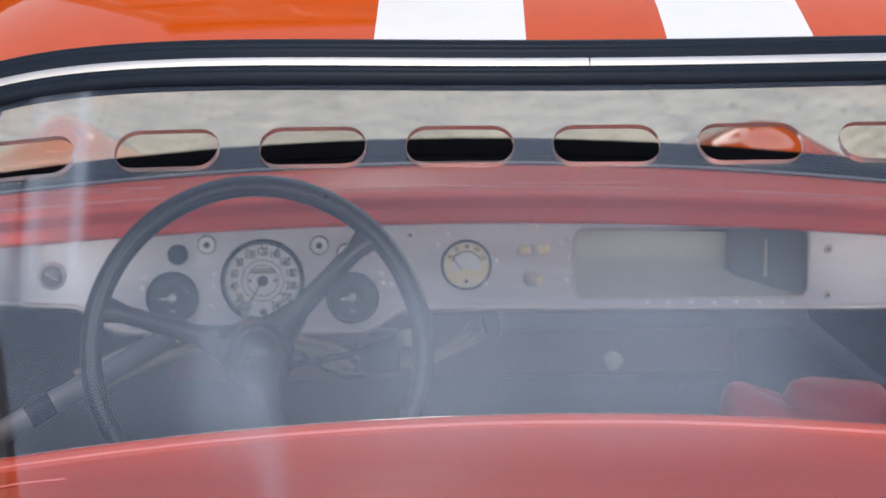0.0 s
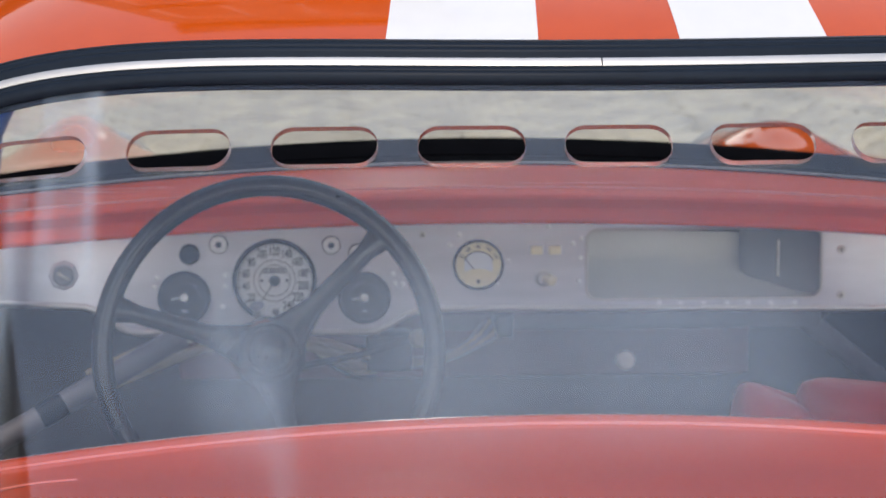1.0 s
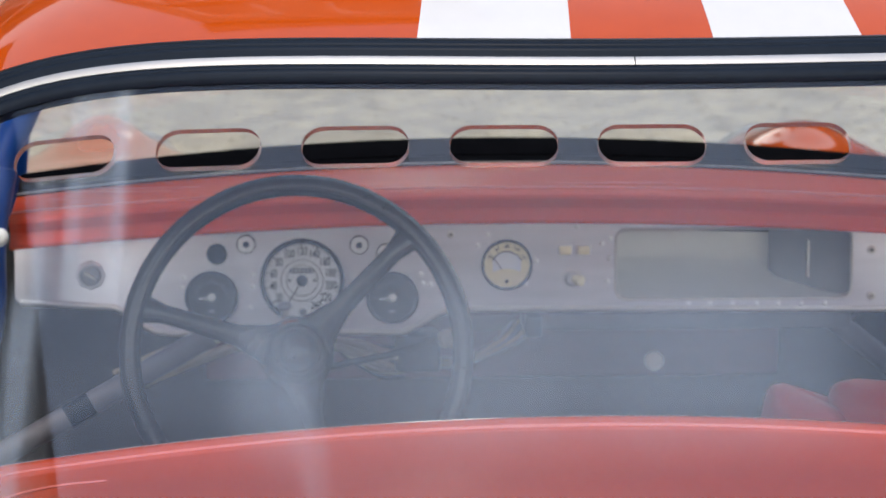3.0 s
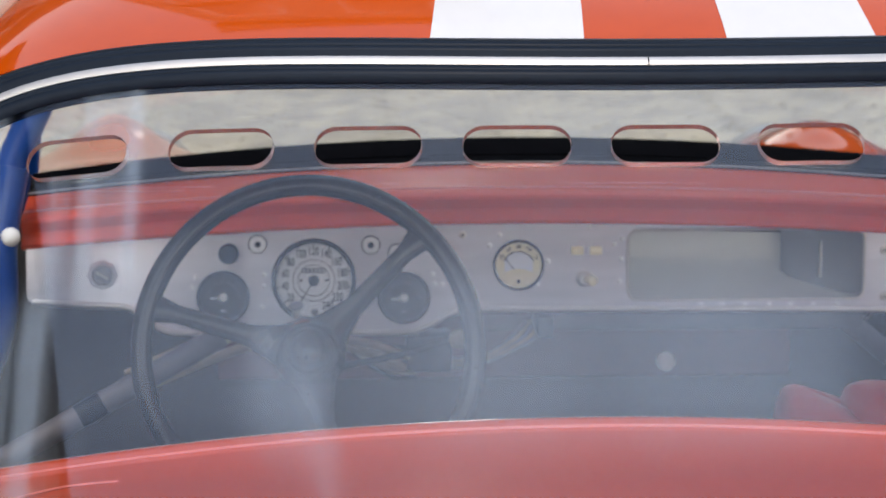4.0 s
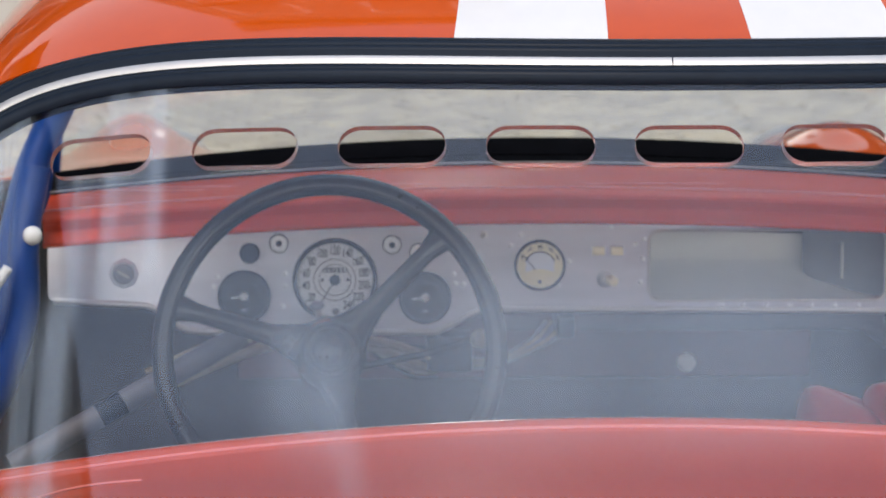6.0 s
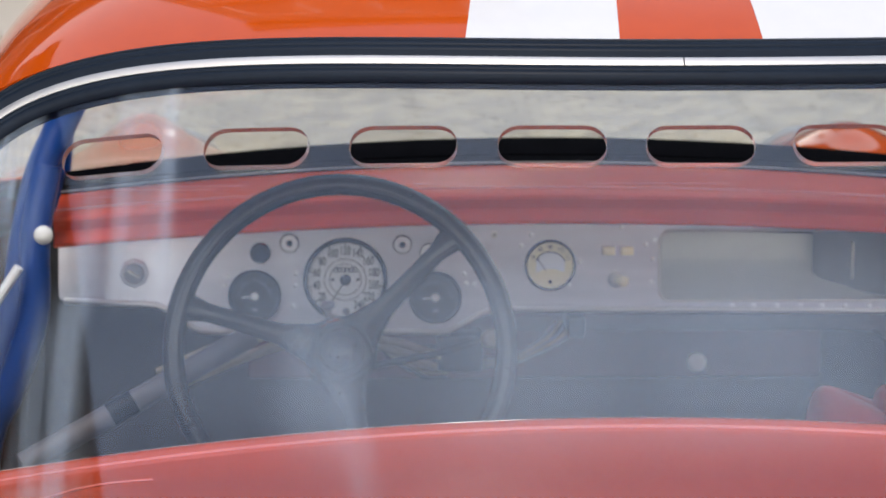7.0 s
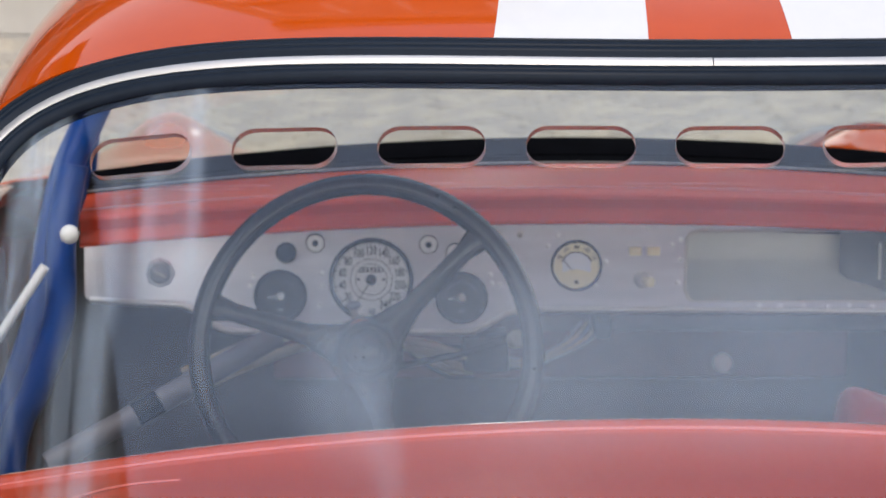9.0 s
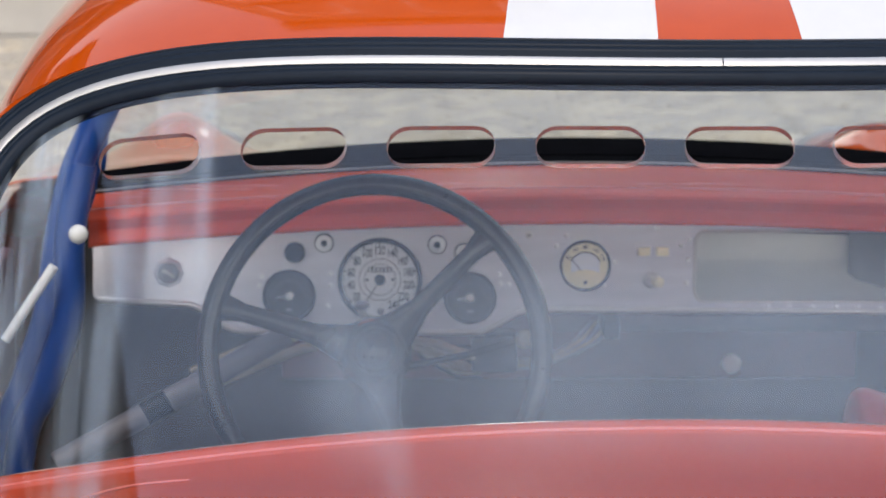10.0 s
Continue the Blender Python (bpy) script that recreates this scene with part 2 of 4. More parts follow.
def tube(points, r, n=12, closed=False, bm=None, flat=1.0):
    """A round bar along points; r may be one radius or one a point."""
    p = [Vector(q) for q in points]
    k = len(p)
    rows, side = [], None
    for i in range(k):
        a = p[i - 1] if i or closed else p[i]
        b = p[(i + 1) % k] if i < k - 1 or closed else p[i]
        d = (b - a).normalized()
        if side is None:
            side = d.orthogonal().normalized()
        side = (side - d * side.dot(d)).normalized()
        up = d.cross(side)
        q = r[i] if isinstance(r, (list, tuple)) else r
        rows.append([p[i] + q * (math.cos(2 * math.pi * j / n) * side + flat * math.sin(2 * math.pi * j / n) * up) for j in range(n)])
    if closed:
        return grid(rows + [rows[0]], closed=True, bm=bm)
    return grid(rows, closed=True, caps=True, bm=bm)


def block(m, sx, sy, sz, bevel=0.0, bm=None, seg=2):
    bm = bm or bmesh.new()
    made = bmesh.ops.create_cube(bm, size=1.0, matrix=m @ Matrix.Diagonal((sx, sy, sz, 1)))
    if bevel:
        edges = {e for v in made["verts"] for e in v.link_edges}
        bmesh.ops.bevel(bm, geom=list(edges), offset=bevel, segments=seg, profile=0.5, affect='EDGES')
    return bm


def plate(outline, m, thick, holes=(), bm=None):
    """A flat plate, its outline in the local x and y, thick along local -z, with holes through it."""
    bm = bm or bmesh.new()
    edges = []
    for loop in (outline, *holes):
        vs = [bm.verts.new(m @ Vector((x, y, 0))) for x, y in loop]
        edges += [bm.edges.new((vs[i], vs[(i + 1) % len(vs)])) for i in range(len(vs))]
    faces = [g for g in bmesh.ops.triangle_fill(bm, use_beauty=True, edges=edges)["geom"] if isinstance(g, bmesh.types.BMFace)]
    made = bmesh.ops.extrude_face_region(bm, geom=faces)
    bmesh.ops.translate(bm, verts=[g for g in made["geom"] if isinstance(g, bmesh.types.BMVert)], vec=m.to_3x3() @ Vector((0, 0, -thick)))
    return bm


def rounded(x0, y0, x1, y1, r, n=6):
    pts = []
    for cx, cy, a in ((x1 - r, y1 - r, 0), (x0 + r, y1 - r, 90), (x0 + r, y0 + r, 180), (x1 - r, y0 + r, 270)):
        pts += [(cx + r * math.cos(radians(a + 90 * k / n)), cy + r * math.sin(radians(a + 90 * k / n))) for k in range(n + 1)]
    return pts


def lettering(name, text, size, m, mat, parent, depth=0.0002, bold=0.0):
    """Raised writing, its middle at m, facing local z."""
    c = bpy.data.curves.new(name, 'FONT')
    c.body, c.size, c.align_x, c.align_y, c.extrude, c.offset = text, size, 'CENTER', 'CENTER', depth, bold
    tmp = bpy.data.objects.new(name, c)
    scene.collection.objects.link(tmp)
    me = bpy.data.meshes.new_from_object(tmp.evaluated_get(bpy.context.evaluated_depsgraph_get()))
    bpy.data.objects.remove(tmp)
    me.transform(m)
    me.materials.clear()
    me.materials.append(mat)
    ob = new(name, me)
    ob.parent = parent
    return ob


# ---- the rear window's shape ----
def win_y(x, z):
    return -1.22 + (z - 1.18) + 0.10 * (x / 0.45) ** 2


def win_point(x, z, off=0.0):
    """A point of the rear window's sheet, off metres outside it."""
    n = Vector((0.2 * x / 0.2025, -1.0, 1.0)).normalized()
    return Vector((x, win_y(x, z), z)) + n * off


W_HALF, W_MID, W_TOP, W_LOW, W_POW = 0.557, 0.98, 0.2513, 0.055, 4.5


def win_line(a, grow=0.0):
    """The window's outline (middle of its bright strip) at angle a, in x and z."""
    c, s = math.cos(a), math.sin(a)
    x = abs(c) ** (2 / W_POW) * math.copysign(1, c)
    z = abs(s) ** (2 / W_POW) * math.copysign(1, s)
    return CX + (W_HALF + grow) * x, W_MID + ((W_TOP if s > 0 else W_LOW) + grow * 0.707) * z


def win_outline(n=220, grow=0.0):
    """Evenly spaced points round the window, from the right side over the top."""
    raw = [win_line(2 * math.pi * k / 2000, grow) for k in range(2001)]
    p = [win_point(x, z) for x, z in raw]
    length = np.concatenate(([0], np.cumsum([(b - a).length for a, b in zip(p, p[1:])])))
    want = np.linspace(0, length[-1], n, endpoint=False)
    xs, zs = np.interp(want, length, [r[0] for r in raw]), np.interp(want, length, [r[1] for r in raw])
    return list(zip(xs, zs))


def win_sweep(profile, n=220):
    """A profile of (outward in the sheet, out of the sheet) swept round the window."""
    line = win_outline(n)
    rows = []
    for i in range(n):
        (x0, z0), (x, z), (x1, z1) = line[i - 1], line[i], line[(i + 1) % n]
        d = (win_point(x1, z1) - win_point(x0, z0)).normalized()
        nrm = Vector((0.2 * x / 0.2025, -1.0, 1.0)).normalized()
        out = d.cross(nrm).normalized()
        p = win_point(x, z)
        rows.append([p + out * a + nrm * b for a, b in profile])
    return grid(rows + [rows[0]], closed=True)


def fold(u):
    return u * u * (3 - 2 * u)


# ---- ground ----
bm = bmesh.new()
bmesh.ops.create_grid(bm, x_segments=2, y_segments=2, size=600)
ground = part("ground", bm, SAND, None)
tagged(ground, "pale sandy joints of a granite cobble square", "ground", kind="structure")

# ---- the car ----
car = tagged(new("car"), "orange vintage race car with white roof stripes and red cabin", "car")

# roof and pillars behind the doors
ROOF_Y, ROOF_Z, ROOF_H, ROOF_W, ROOF_P = -0.78, 0.86, 0.468, 0.584, 4.0


def roof_section(a, y=ROOF_Y, h=ROOF_H):
    c, s = math.cos(a), max(math.sin(a), 0)
    return Vector((CX + ROOF_W * abs(c) ** (2 / ROOF_P) * math.copysign(1, c), y, ROOF_Z + h * s ** (2 / ROOF_P)))


def roof_rows(angles, lift=0.0, steps=14, grow=0.0165):
    """The skin from the rear window's rim to the roof's full section, row by row."""
    rows = [[] for _ in range(steps + 1)]
    for a in angles:
        e = 0.004
        x, z = win_line(a, grow)
        p = win_point(x, z, 0.0)
        q0, q1 = win_point(*win_line(max(a - e, 0.0), grow)), win_point(*win_line(min(a + e, math.pi), grow))
        d = (q1 - q0).normalized()
        n = Vector((0.2 * x / 0.2025, -1.0, 1.0)).normalized()
        out = d.cross(n).normalized()
        facing = max(out.dot(Vector((0, 0.707, 0.707))), 0.0)
        bend = radians(15 + 62 * min(1.0, 1.9 * (1 - facing)))
        go = out * math.cos(bend) - n * math.sin(bend)
        t = roof_section(a)
        for i in range(steps + 1):
            u = i / steps
            h = (2 * u ** 3 - 3 * u * u + 1, u ** 3 - 2 * u * u + u, 3 * u * u - 2 * u ** 3, u ** 3 - u * u)
            up = (n if u < 0.5 else Vector((0, -0.3, 1)).normalized()) * lift
            rows[i].append(h[0] * p + h[1] * (0.05 + 0.25 * facing ** 5) * go + h[2] * t + h[3] * Vector((0, 0.35, 0)) + up)
    return rows


def angle_of(x, grow=0.0165):
    """The outline's angle at which its top passes x."""
    lo, hi = 0.0, math.pi
    for _ in range(50):
        mid = (lo + hi) / 2
        if win_line(mid, grow)[0] > x:
            lo = mid
        else:
            hi = mid
    return lo


angles = sorted({*np.linspace(0.02, math.pi - 0.02, 90), *[math.pi / 2 + s * 0.5 ** k for s in (-1, 1) for k in range(1, 9)]})
rear_rows = roof_rows(angles)
part("roof_rear", shell(rear_rows, 0.003), ORANGE, car, "glossy orange roof edge and pillars round the rear window")
# the roof forward of it
fore = []
for k in range(13):
    y = ROOF_Y + 0.004 + (0.58 * k / 12)
    drop = 0.055 * (k / 12) ** 2.2
    fore.append([roof_section(a, y, ROOF_H - drop) for a in np.linspace(0.62, math.pi - 0.62, 41)])
part("roof_panel", shell(fore, 0.003), ORANGE, car)
# two white stripes
for s in (-1, 1):
    xs = [CX + s * v for v in np.linspace(0.0515, 0.1615, 7)]
    ang = sorted(angle_of(x) for x in xs)
    rows = roof_rows(ang, 0.0005)
    strip = [[Vector(p) for p in row] for row in rows]
    for k in range(13):
        y = ROOF_Y + 0.004 + 0.58 * k / 12
        drop = 0.055 * (k / 12) ** 2.2
        strip.append([roof_section(a, y, ROOF_H - drop) + Vector((0, 0, 0.0005)) for a in ang])
    part("roof_stripe", shell(strip, 0.0004), WHITE, car, "glossy white racing stripe")

# rear window: sheet with nine slots, rubber seal, bright strip
rear_window = group("rear_window", car, "clear acrylic rear window with a row of slots")
nx, nz = 120, 50
rows = []
for j in range(nz + 1):
    v = j / nz
    row = []
    for i in range(nx + 1):
        u = -1 + 2 * i / nx
        z = W_MID - W_LOW + (W_TOP + W_LOW) * v
        h = W_TOP if z > W_MID else W_LOW
        wide = (W_HALF - 0.006) * max(1 - abs((z - W_MID) / h) ** W_POW, 0.004) ** (1 / W_POW)
        x = CX + wide * u
        row.append(win_point(x, z, -0.0005))
    rows.append(row)
sheet_bm = grid(rows)
bmesh.ops.recalc_face_normals(sheet_bm, faces=sheet_bm.faces)
bmesh.ops.solidify(sheet_bm, geom=sheet_bm.faces[:], thickness=0.005)
bmesh.ops.recalc_face_normals(sheet_bm, faces=sheet_bm.faces)
cut_bm = bmesh.new()
SLOT_W, SLOT_H = 0.0378, 0.0162
for k in range(-4, 5):
    x = CX + 0.1035 * k
    z = 1.1800 - 0.0146 * (abs(k) / 4) ** 2.6 - (0.0022 if abs(k) == 4 else 0.0)
    n = Vector((0.2 * x / 0.2025, -1.0, 1.0)).normalized()
    side = Vector((1, 0.2 * x / 0.2025, 0))
    tip = -0.0146 * 2.6 * (abs(k) / 4) ** 1.6 / 0.414 * (1.45 if abs(k) == 4 else 1.0) * (1 if k > 0 else -1) if k else 0.0
    side = Vector((1, 0.2 * x / 0.2025 + tip, tip)).normalized()
    up = n.cross(side).normalized()
    m = Matrix((side, up, n)).transposed().to_4x4()
    m.translation = win_point(x, z, 0.03)
    plate(rounded(-SLOT_W, -SLOT_H, SLOT_W, SLOT_H, SLOT_H * 0.93, 10), m, 0.06, bm=cut_bm)
bmesh.ops.recalc_face_normals(cut_bm, faces=cut_bm.faces)
mesh_a, mesh_b = bpy.data.meshes.new("pane"), bpy.data.meshes.new("slots")
sheet_bm.to_mesh(mesh_a), cut_bm.to_mesh(mesh_b)
sheet_bm.free(), cut_bm.free()
ob_a, ob_b = new("pane_raw", mesh_a), new("slots_raw", mesh_b)
cut = ob_a.modifiers.new("slots", 'BOOLEAN')
cut.object, cut.operation, cut.solver = ob_b, 'DIFFERENCE', 'EXACT'
pane_mesh = bpy.data.meshes.new_from_object(ob_a.evaluated_get(bpy.context.evaluated_depsgraph_get()))
bpy.data.objects.remove(ob_a), bpy.data.objects.remove(ob_b)
pane_mesh.materials.clear()
pane_mesh.materials.append(PLEXI), pane_mesh.materials.append(EDGE)
for f in pane_mesh.polygons:
    c = f.center
    n = Vector((0.2 * c.x / 0.2025, -1.0, 1.0)).normalized()
    f.material_index = 1 if abs(f.normal.dot(n)) < 0.6 else 0
pane_mesh.shade_smooth()
pane_mesh.set_sharp_from_angle(angle=radians(35))
pane = new("pane", pane_mesh)
pane.parent = rear_window
pane.visible_shadow = False
RUB = [(0.0185, -0.004), (0.0183, 0.001), (0.0172, 0.0034), (0.0150, 0.0046), (0.0142, 0.0040), (0.0134, 0.0047), (0.0096, 0.0056), (0.0088, 0.0049), (0.0080, 0.0056), (0.0042, 0.0052), (0.0022, 0.0032),
       (-0.0082, 0.0032), (-0.0097, 0.0052), (-0.0118, 0.0058), (-0.0126, 0.0051), (-0.0134, 0.0057), (-0.0180, 0.0040), (-0.0206, 0.0006), (-0.0207, -0.0002)]
part("window_seal", win_sweep(RUB), RUBBER, rear_window, "black rubber window seal", smooth=60)
STRIP = [(0.0006, 0.0025), (0.0003, 0.0038), (-0.0012, 0.0042), (-0.0052, 0.0042), (-0.0067, 0.0038), (-0.0070, 0.0025)]
jx, jz = win_line(angle_of(CX - 0.0075, 0.0), 0.0)
part("trim_joint", block(Matrix.Translation(win_point(jx, jz, 0.0042) + Vector((0, -0.0022, -0.0022))) @ pose(0, 0, 0, 45), 0.0008, 0.0072, 0.0010), RUBBER, rear_window, "fine joint in the bright strip")
part("trim_strip", win_sweep(STRIP), CHROME, rear_window, "bright metal strip set in the seal", smooth=18)
FLANGE = [(-0.014, -0.0078), (-0.0190, -0.0080), (-0.0192, -0.0095), (0.010, -0.013), (0.016, -0.0095)]
part("window_flange", win_sweep(FLANGE), NAVY, rear_window, "navy painted inner flange", smooth=50)

# parcel shelf with its rolled lip, and the bulkhead under it
rows = []
for i in range(61):
    x = -0.60 + 1.2 * i / 60
    lip = -1.150 - 0.575 * (x + 0.03) ** 2
    top = 0.9715 - (0.012 if x > 0 else 0.007) * (x / 0.5) ** 2
    back = min(win_y(x, top) + 0.016, lip - 0.075)
    row = [Vector((x, back, top - 0.0085)), Vector((x, (back + lip - 0.036) / 2, top - 0.0072)), Vector((x, lip - 0.037, top - 0.0068)), Vector((x, lip - 0.0345, top - 0.0058)),
           Vector((x, lip - 0.0290, top - 0.0014)), Vector((x, lip - 0.0265, top - 0.0003))]
    for k in range(9):
        a = radians(90 - 90 * k / 8)
        row.append(Vector((x, lip - 0.022 + 0.022 * math.cos(a), top - 0.022 + 0.022 * math.sin(a))))
    row += [Vector((x, lip + 0.002, top - 0.10)), Vector((x, lip + 0.02, 0.36))]
    rows.append(row)
part("parcel_shelf", shell(rows, 0.002, (0, -1.6, 0.2)), RED, car, "glossy red painted shelf and bulkhead under the rear window")

# the sky's gleam on the shelf lip, laid on as a thin pale tube
line = [Vector((x, -1.150 - 0.575 * (x + 0.03) ** 2 - 0.0315, 0.9715 - (0.012 if x > 0 else 0.007) * (x / 0.5) ** 2 - 0.0040)) for x in np.linspace(-0.58, 0.58, 61)]
part("shelf_highlight", tube(line, [0.0004 + 0.0012 * math.cos(1.35 * p.x / 0.58) for p in line], 8), SHEENRED, car, "pale painted highlight along the shelf lip")

# a pressed line; its pale colour stands for the highlight on it
swage = [Vector((x, y, 0.9655 - (0.012 if x > 0 else 0.007) * (x / 0.5) ** 2)) for x, y in ((-0.47, -1.40), (-0.458, -1.368), (-0.4474, -1.3507), (-0.4331, -1.3295), (-0.4161, -1.3119), (-0.3945, -1.2996), (-0.3666, -1.2930))]
part("shelf_swage", tube(spline(swage, 6), 0.0008, 8), SHEENRED, car, "pressed line in the red shelf, its highlight painted pale")

# ---- dashboard ----
LEAN_BACK = 0.038
DN = Vector((0, -1, LEAN_BACK)).normalized()
DU = Vector((0, LEAN_BACK, 1)).normalized()


def dash_bend(x, z=0.85):
    """How far the panel's ends turn away towards the windscreen and lie back."""
    w = max(abs(x - CX) - 0.36, 0.0)
    return 0.55 * w ** 2 + (0.105 if x < 0 else 0.07) * fold(min(w / 0.10, 1.0)) * (z - 0.85)


def on_dash(x, z, off=0.0, turn=0.0):
    """A frame on the instrument panel: local x right, y up the panel, z towards the seats."""
    m = Matrix((Vector((1, 0, 0)), DU, DN)).transposed().to_4x4()
    m.translation = Vector((x, LEAN_BACK * (z - 0.85) + dash_bend(x, z), z)) + DN * off
    return m @ pose(0, 0, 0, 0, 0, turn)


dashboard = group("dashboard", car, "brushed aluminium instrument panel under a red cowl")
M = on_dash(0, 0.85)


def dz(z):
    return (z - 0.85) / DU.z


low = [(-0.573, 0.812), (-0.571, 0.8065), (-0.566, 0.805), (-0.47, 0.8035), (-0.452, 0.801), (-0.436, 0.792), (-0.418, 0.779), (-0.400, 0.7735), (-0.36, 0.7725),
       (-0.14, 0.7710), (-0.122, 0.7725), (-0.104, 0.7800), (-0.086, 0.7905), (-0.068, 0.7965), (-0.045, 0.7975), (0.25, 0.7955), (0.49, 0.7920), (0.592, 0.790), (0.596, 0.795)]
outline = [(x, dz(z)) for x, z in low] + [(0.596, dz(0.898)), (0.30, dz(0.909)), (-0.28, dz(0.909)), (-0.573, dz(0.886))]
GB = (0.1250, dz(0.8080), 0.3995, dz(0.8885))
hole = rounded(*GB, 0.012, 6)
bm = plate(outline, M, 0.002, [hole[::-1]])
for x in [CX + s * (0.36 + 0.02 * k) for s in (-1, 1) for k in range(12)]:
    bmesh.ops.bisect_plane(bm, geom=bm.verts[:] + bm.edges[:] + bm.faces[:], plane_co=(x, 0, 0), plane_no=(1, 0, 0))
for v in bm.verts:
    v.co.y += dash_bend(v.co.x, v.co.z)
part("panel", bm, ALU, dashboard, "brushed aluminium panel", smooth=30)
lip_line = [p + Vector((0, dash_bend(p.x, p.z), 0)) for p in spline([Vector(M @ Vector((x, dz(z), -0.002))) for x, z in low[2:-1]], 8)]
part("panel_edge", tube(lip_line, 0.0042, 10), CHROME, dashboard, "rolled bright lower edge")
# glove box behind the opening
gx0, gz0, gx1, gz1 = GB
rim = rounded(gx0, gz0, gx1, gz1, 0.012, 6)
mid = Vector(((gx0 + gx1) / 2, (gz0 + gz1) / 2))
rows = []
for grow, depth, u in ((0.0022, 0.0022, 0), (0.0, 0.0012, 0), (-0.0010, -0.004, 0.0), (-0.001, -0.020, 0.02), (-0.001, -0.045, 0.12), (-0.001, -0.070, 0.30), (-0.001, -0.090, 0.55), (-0.001, -0.102, 0.80), (-0.001, -0.108, 1.0)):
    # the sheet is rolled: its floor and far end curve up into the back
    ring = []
    for x, y in rim:
        x1, y1 = x + math.copysign(grow, x - mid.x), y + math.copysign(grow, y - mid.y)
        x1 = gx0 + (x1 - gx0) * (1 - 0.24 * u)
        y1 = gz1 - (gz1 - y1) * (1 - 0.42 * u)
        ring.append(M @ Vector((x1, y1, depth)))
    rows.append(ring)
bm = grid(rows, closed=True)
bm.faces.new([bm.verts.new(p) for p in rows[-1]])
bmesh.ops.remove_doubles(bm, verts=bm.verts[:], dist=0.00001)
part("glove_box", bm, DULLALU, dashboard, "open dull aluminium glove box", smooth=50)
# its far end: a plate set at a slant, the whole height of the opening, coloured darker for the shade on it
wall = [(gx1 + 0.0005, -0.005), (gx1 - 0.004, -0.012), (gx1 - 0.030, -0.040), (gx1 - 0.058, -0.066), (gx1 - 0.075, -0.076), (gx1 - 0.082, -0.090)]
part("glove_box_side", shell([[M @ Vector((x, y, d)) for x, d in wall] for y in np.linspace(gz0 + 0.001, gz1 - 0.001, 5)], 0.0012, M @ Vector((gx1 + 0.2, 0, -0.2))), GREYPAINT, dashboard, "side of the glove box, its shade painted in as grey")
for k, (zs, ds) in enumerate(((0.0075, -0.070), (0.0150, -0.1035))):
    part("glove_box_seam", block(M @ pose(mid.x - 0.030, gz1 - zs, ds, 0, 0, -1.6), gx1 - gx0 - 0.075, 0.0022, 0.006, 0.0005), RUBBER, dashboard)
part("glove_box_rim", tube([M @ Vector((x, y, 0.0016)) for x, y in rounded(gx0 - 0.001, gz0 - 0.001, gx1 + 0.001, gz1 + 0.001, 0.013, 6)], 0.0017, 8, True), CHROME, dashboard, "bright rolled edge")
part("glove_box_clip", block(M @ pose(gx1 - 0.042, mid.y - 0.002, -0.045), 0.0026, 0.044, 0.010, 0.001), DULLALU, dashboard)

# red cowl and black top over it, bowed back at the sides
COWL = [(0.03, 0.8960, 0), (-0.010, 0.8993, 0), (-0.0165, 0.9008, 0), (-0.0200, 0.9030, 0), (-0.0205, 0.9060, 0), (-0.0175, 0.9110, 0), (-0.0140, 0.9155, 0), (-0.0135, 0.9185, 0),
        (-0.0185, 0.9260, 0), (-0.0215, 0.9310, 0), (-0.0205, 0.9345, 0), (-0.0150, 0.9375, 0), (-0.006, 0.9390, 0), (0.004, 0.9392, 0), (0.022, 0.9398, 0), (0.05, 0.9420, 0), (0.085, 0.9448, 0), (0.12, 0.9474, 0)]
STRIPE = [(0.118, 0.9440, 0), (0.118, 0.9500, 0), (0.124, 0.9520, 0), (0.150, 0.9530, 0), (0.157, 0.9530, 0), (0.157, 0.9460, 0)]
TOP = [(0.156, 0.9450, 0), (0.156, 0.9550, 0), (0.165, 0.9575, 0), (0.20, 0.9630, 0), (0.222, 0.9650, 0), (0.235, 0.9630, 0), (0.25, 0.950, 0)]


def bowed(profile, bmx=None, half=0.566, n=61):
    rows = []
    for i in range(n):
        x = -half + 2 * half * i / (n - 1)
        q = ((x - 0.0) / 0.53) ** 2
        rows.append([Vector((x, y - (0.05 + 0.09 * max(min(y / 0.22, 1.0), 0.0)) * q, z - 0.0135 * q)) for y, z, _ in profile])
    return grid(rows, bm=bmx)


bm = bowed(COWL)
bmesh.ops.solidify(bm, geom=bm.faces[:], thickness=0.0015)
part("cowl", bm, COWLRED, dashboard, "glossy red painted cowl")
part("cowl_trim", bowed(STRIPE), BLACK, dashboard, "dark strip along the windscreen base")
# a grey line, and a pale red one painted as the crest's highlight
for yb, zb, rb, mb in ((0.1185, 0.9505, 0.0012, GREYPAINT), (0.006, 0.9394, 0.0016, SHEENRED)):
    line = []
    for i in range(61):
        x = -0.566 + 1.132 * i / 60
        q = (x / 0.53) ** 2
        line.append((x, yb - (0.05 + 0.09 * yb / 0.22) * q, zb - 0.0135 * q))
    part("cowl_line", tube(line, rb, 8), mb, dashboard, "fine line along the cowl, the red one a painted highlight")
part("cowl_top", bowed(TOP), BLACK, dashboard, "matt black top")


# ---- instruments ----
def bezel(x, z, r, mat=RUBBER, wide=0.10, high=0.008):
    return lathe([(r, 0.0), (r, high * 0.7), (r * (1 - wide * 0.25), high), (r * (1 - wide * 0.7), high), (r * (1 - wide), high * 0.55), (r * (1 - wide), 0.002), (r * 0.5, 0.001)],
                 on_dash(x, z), 48), mat


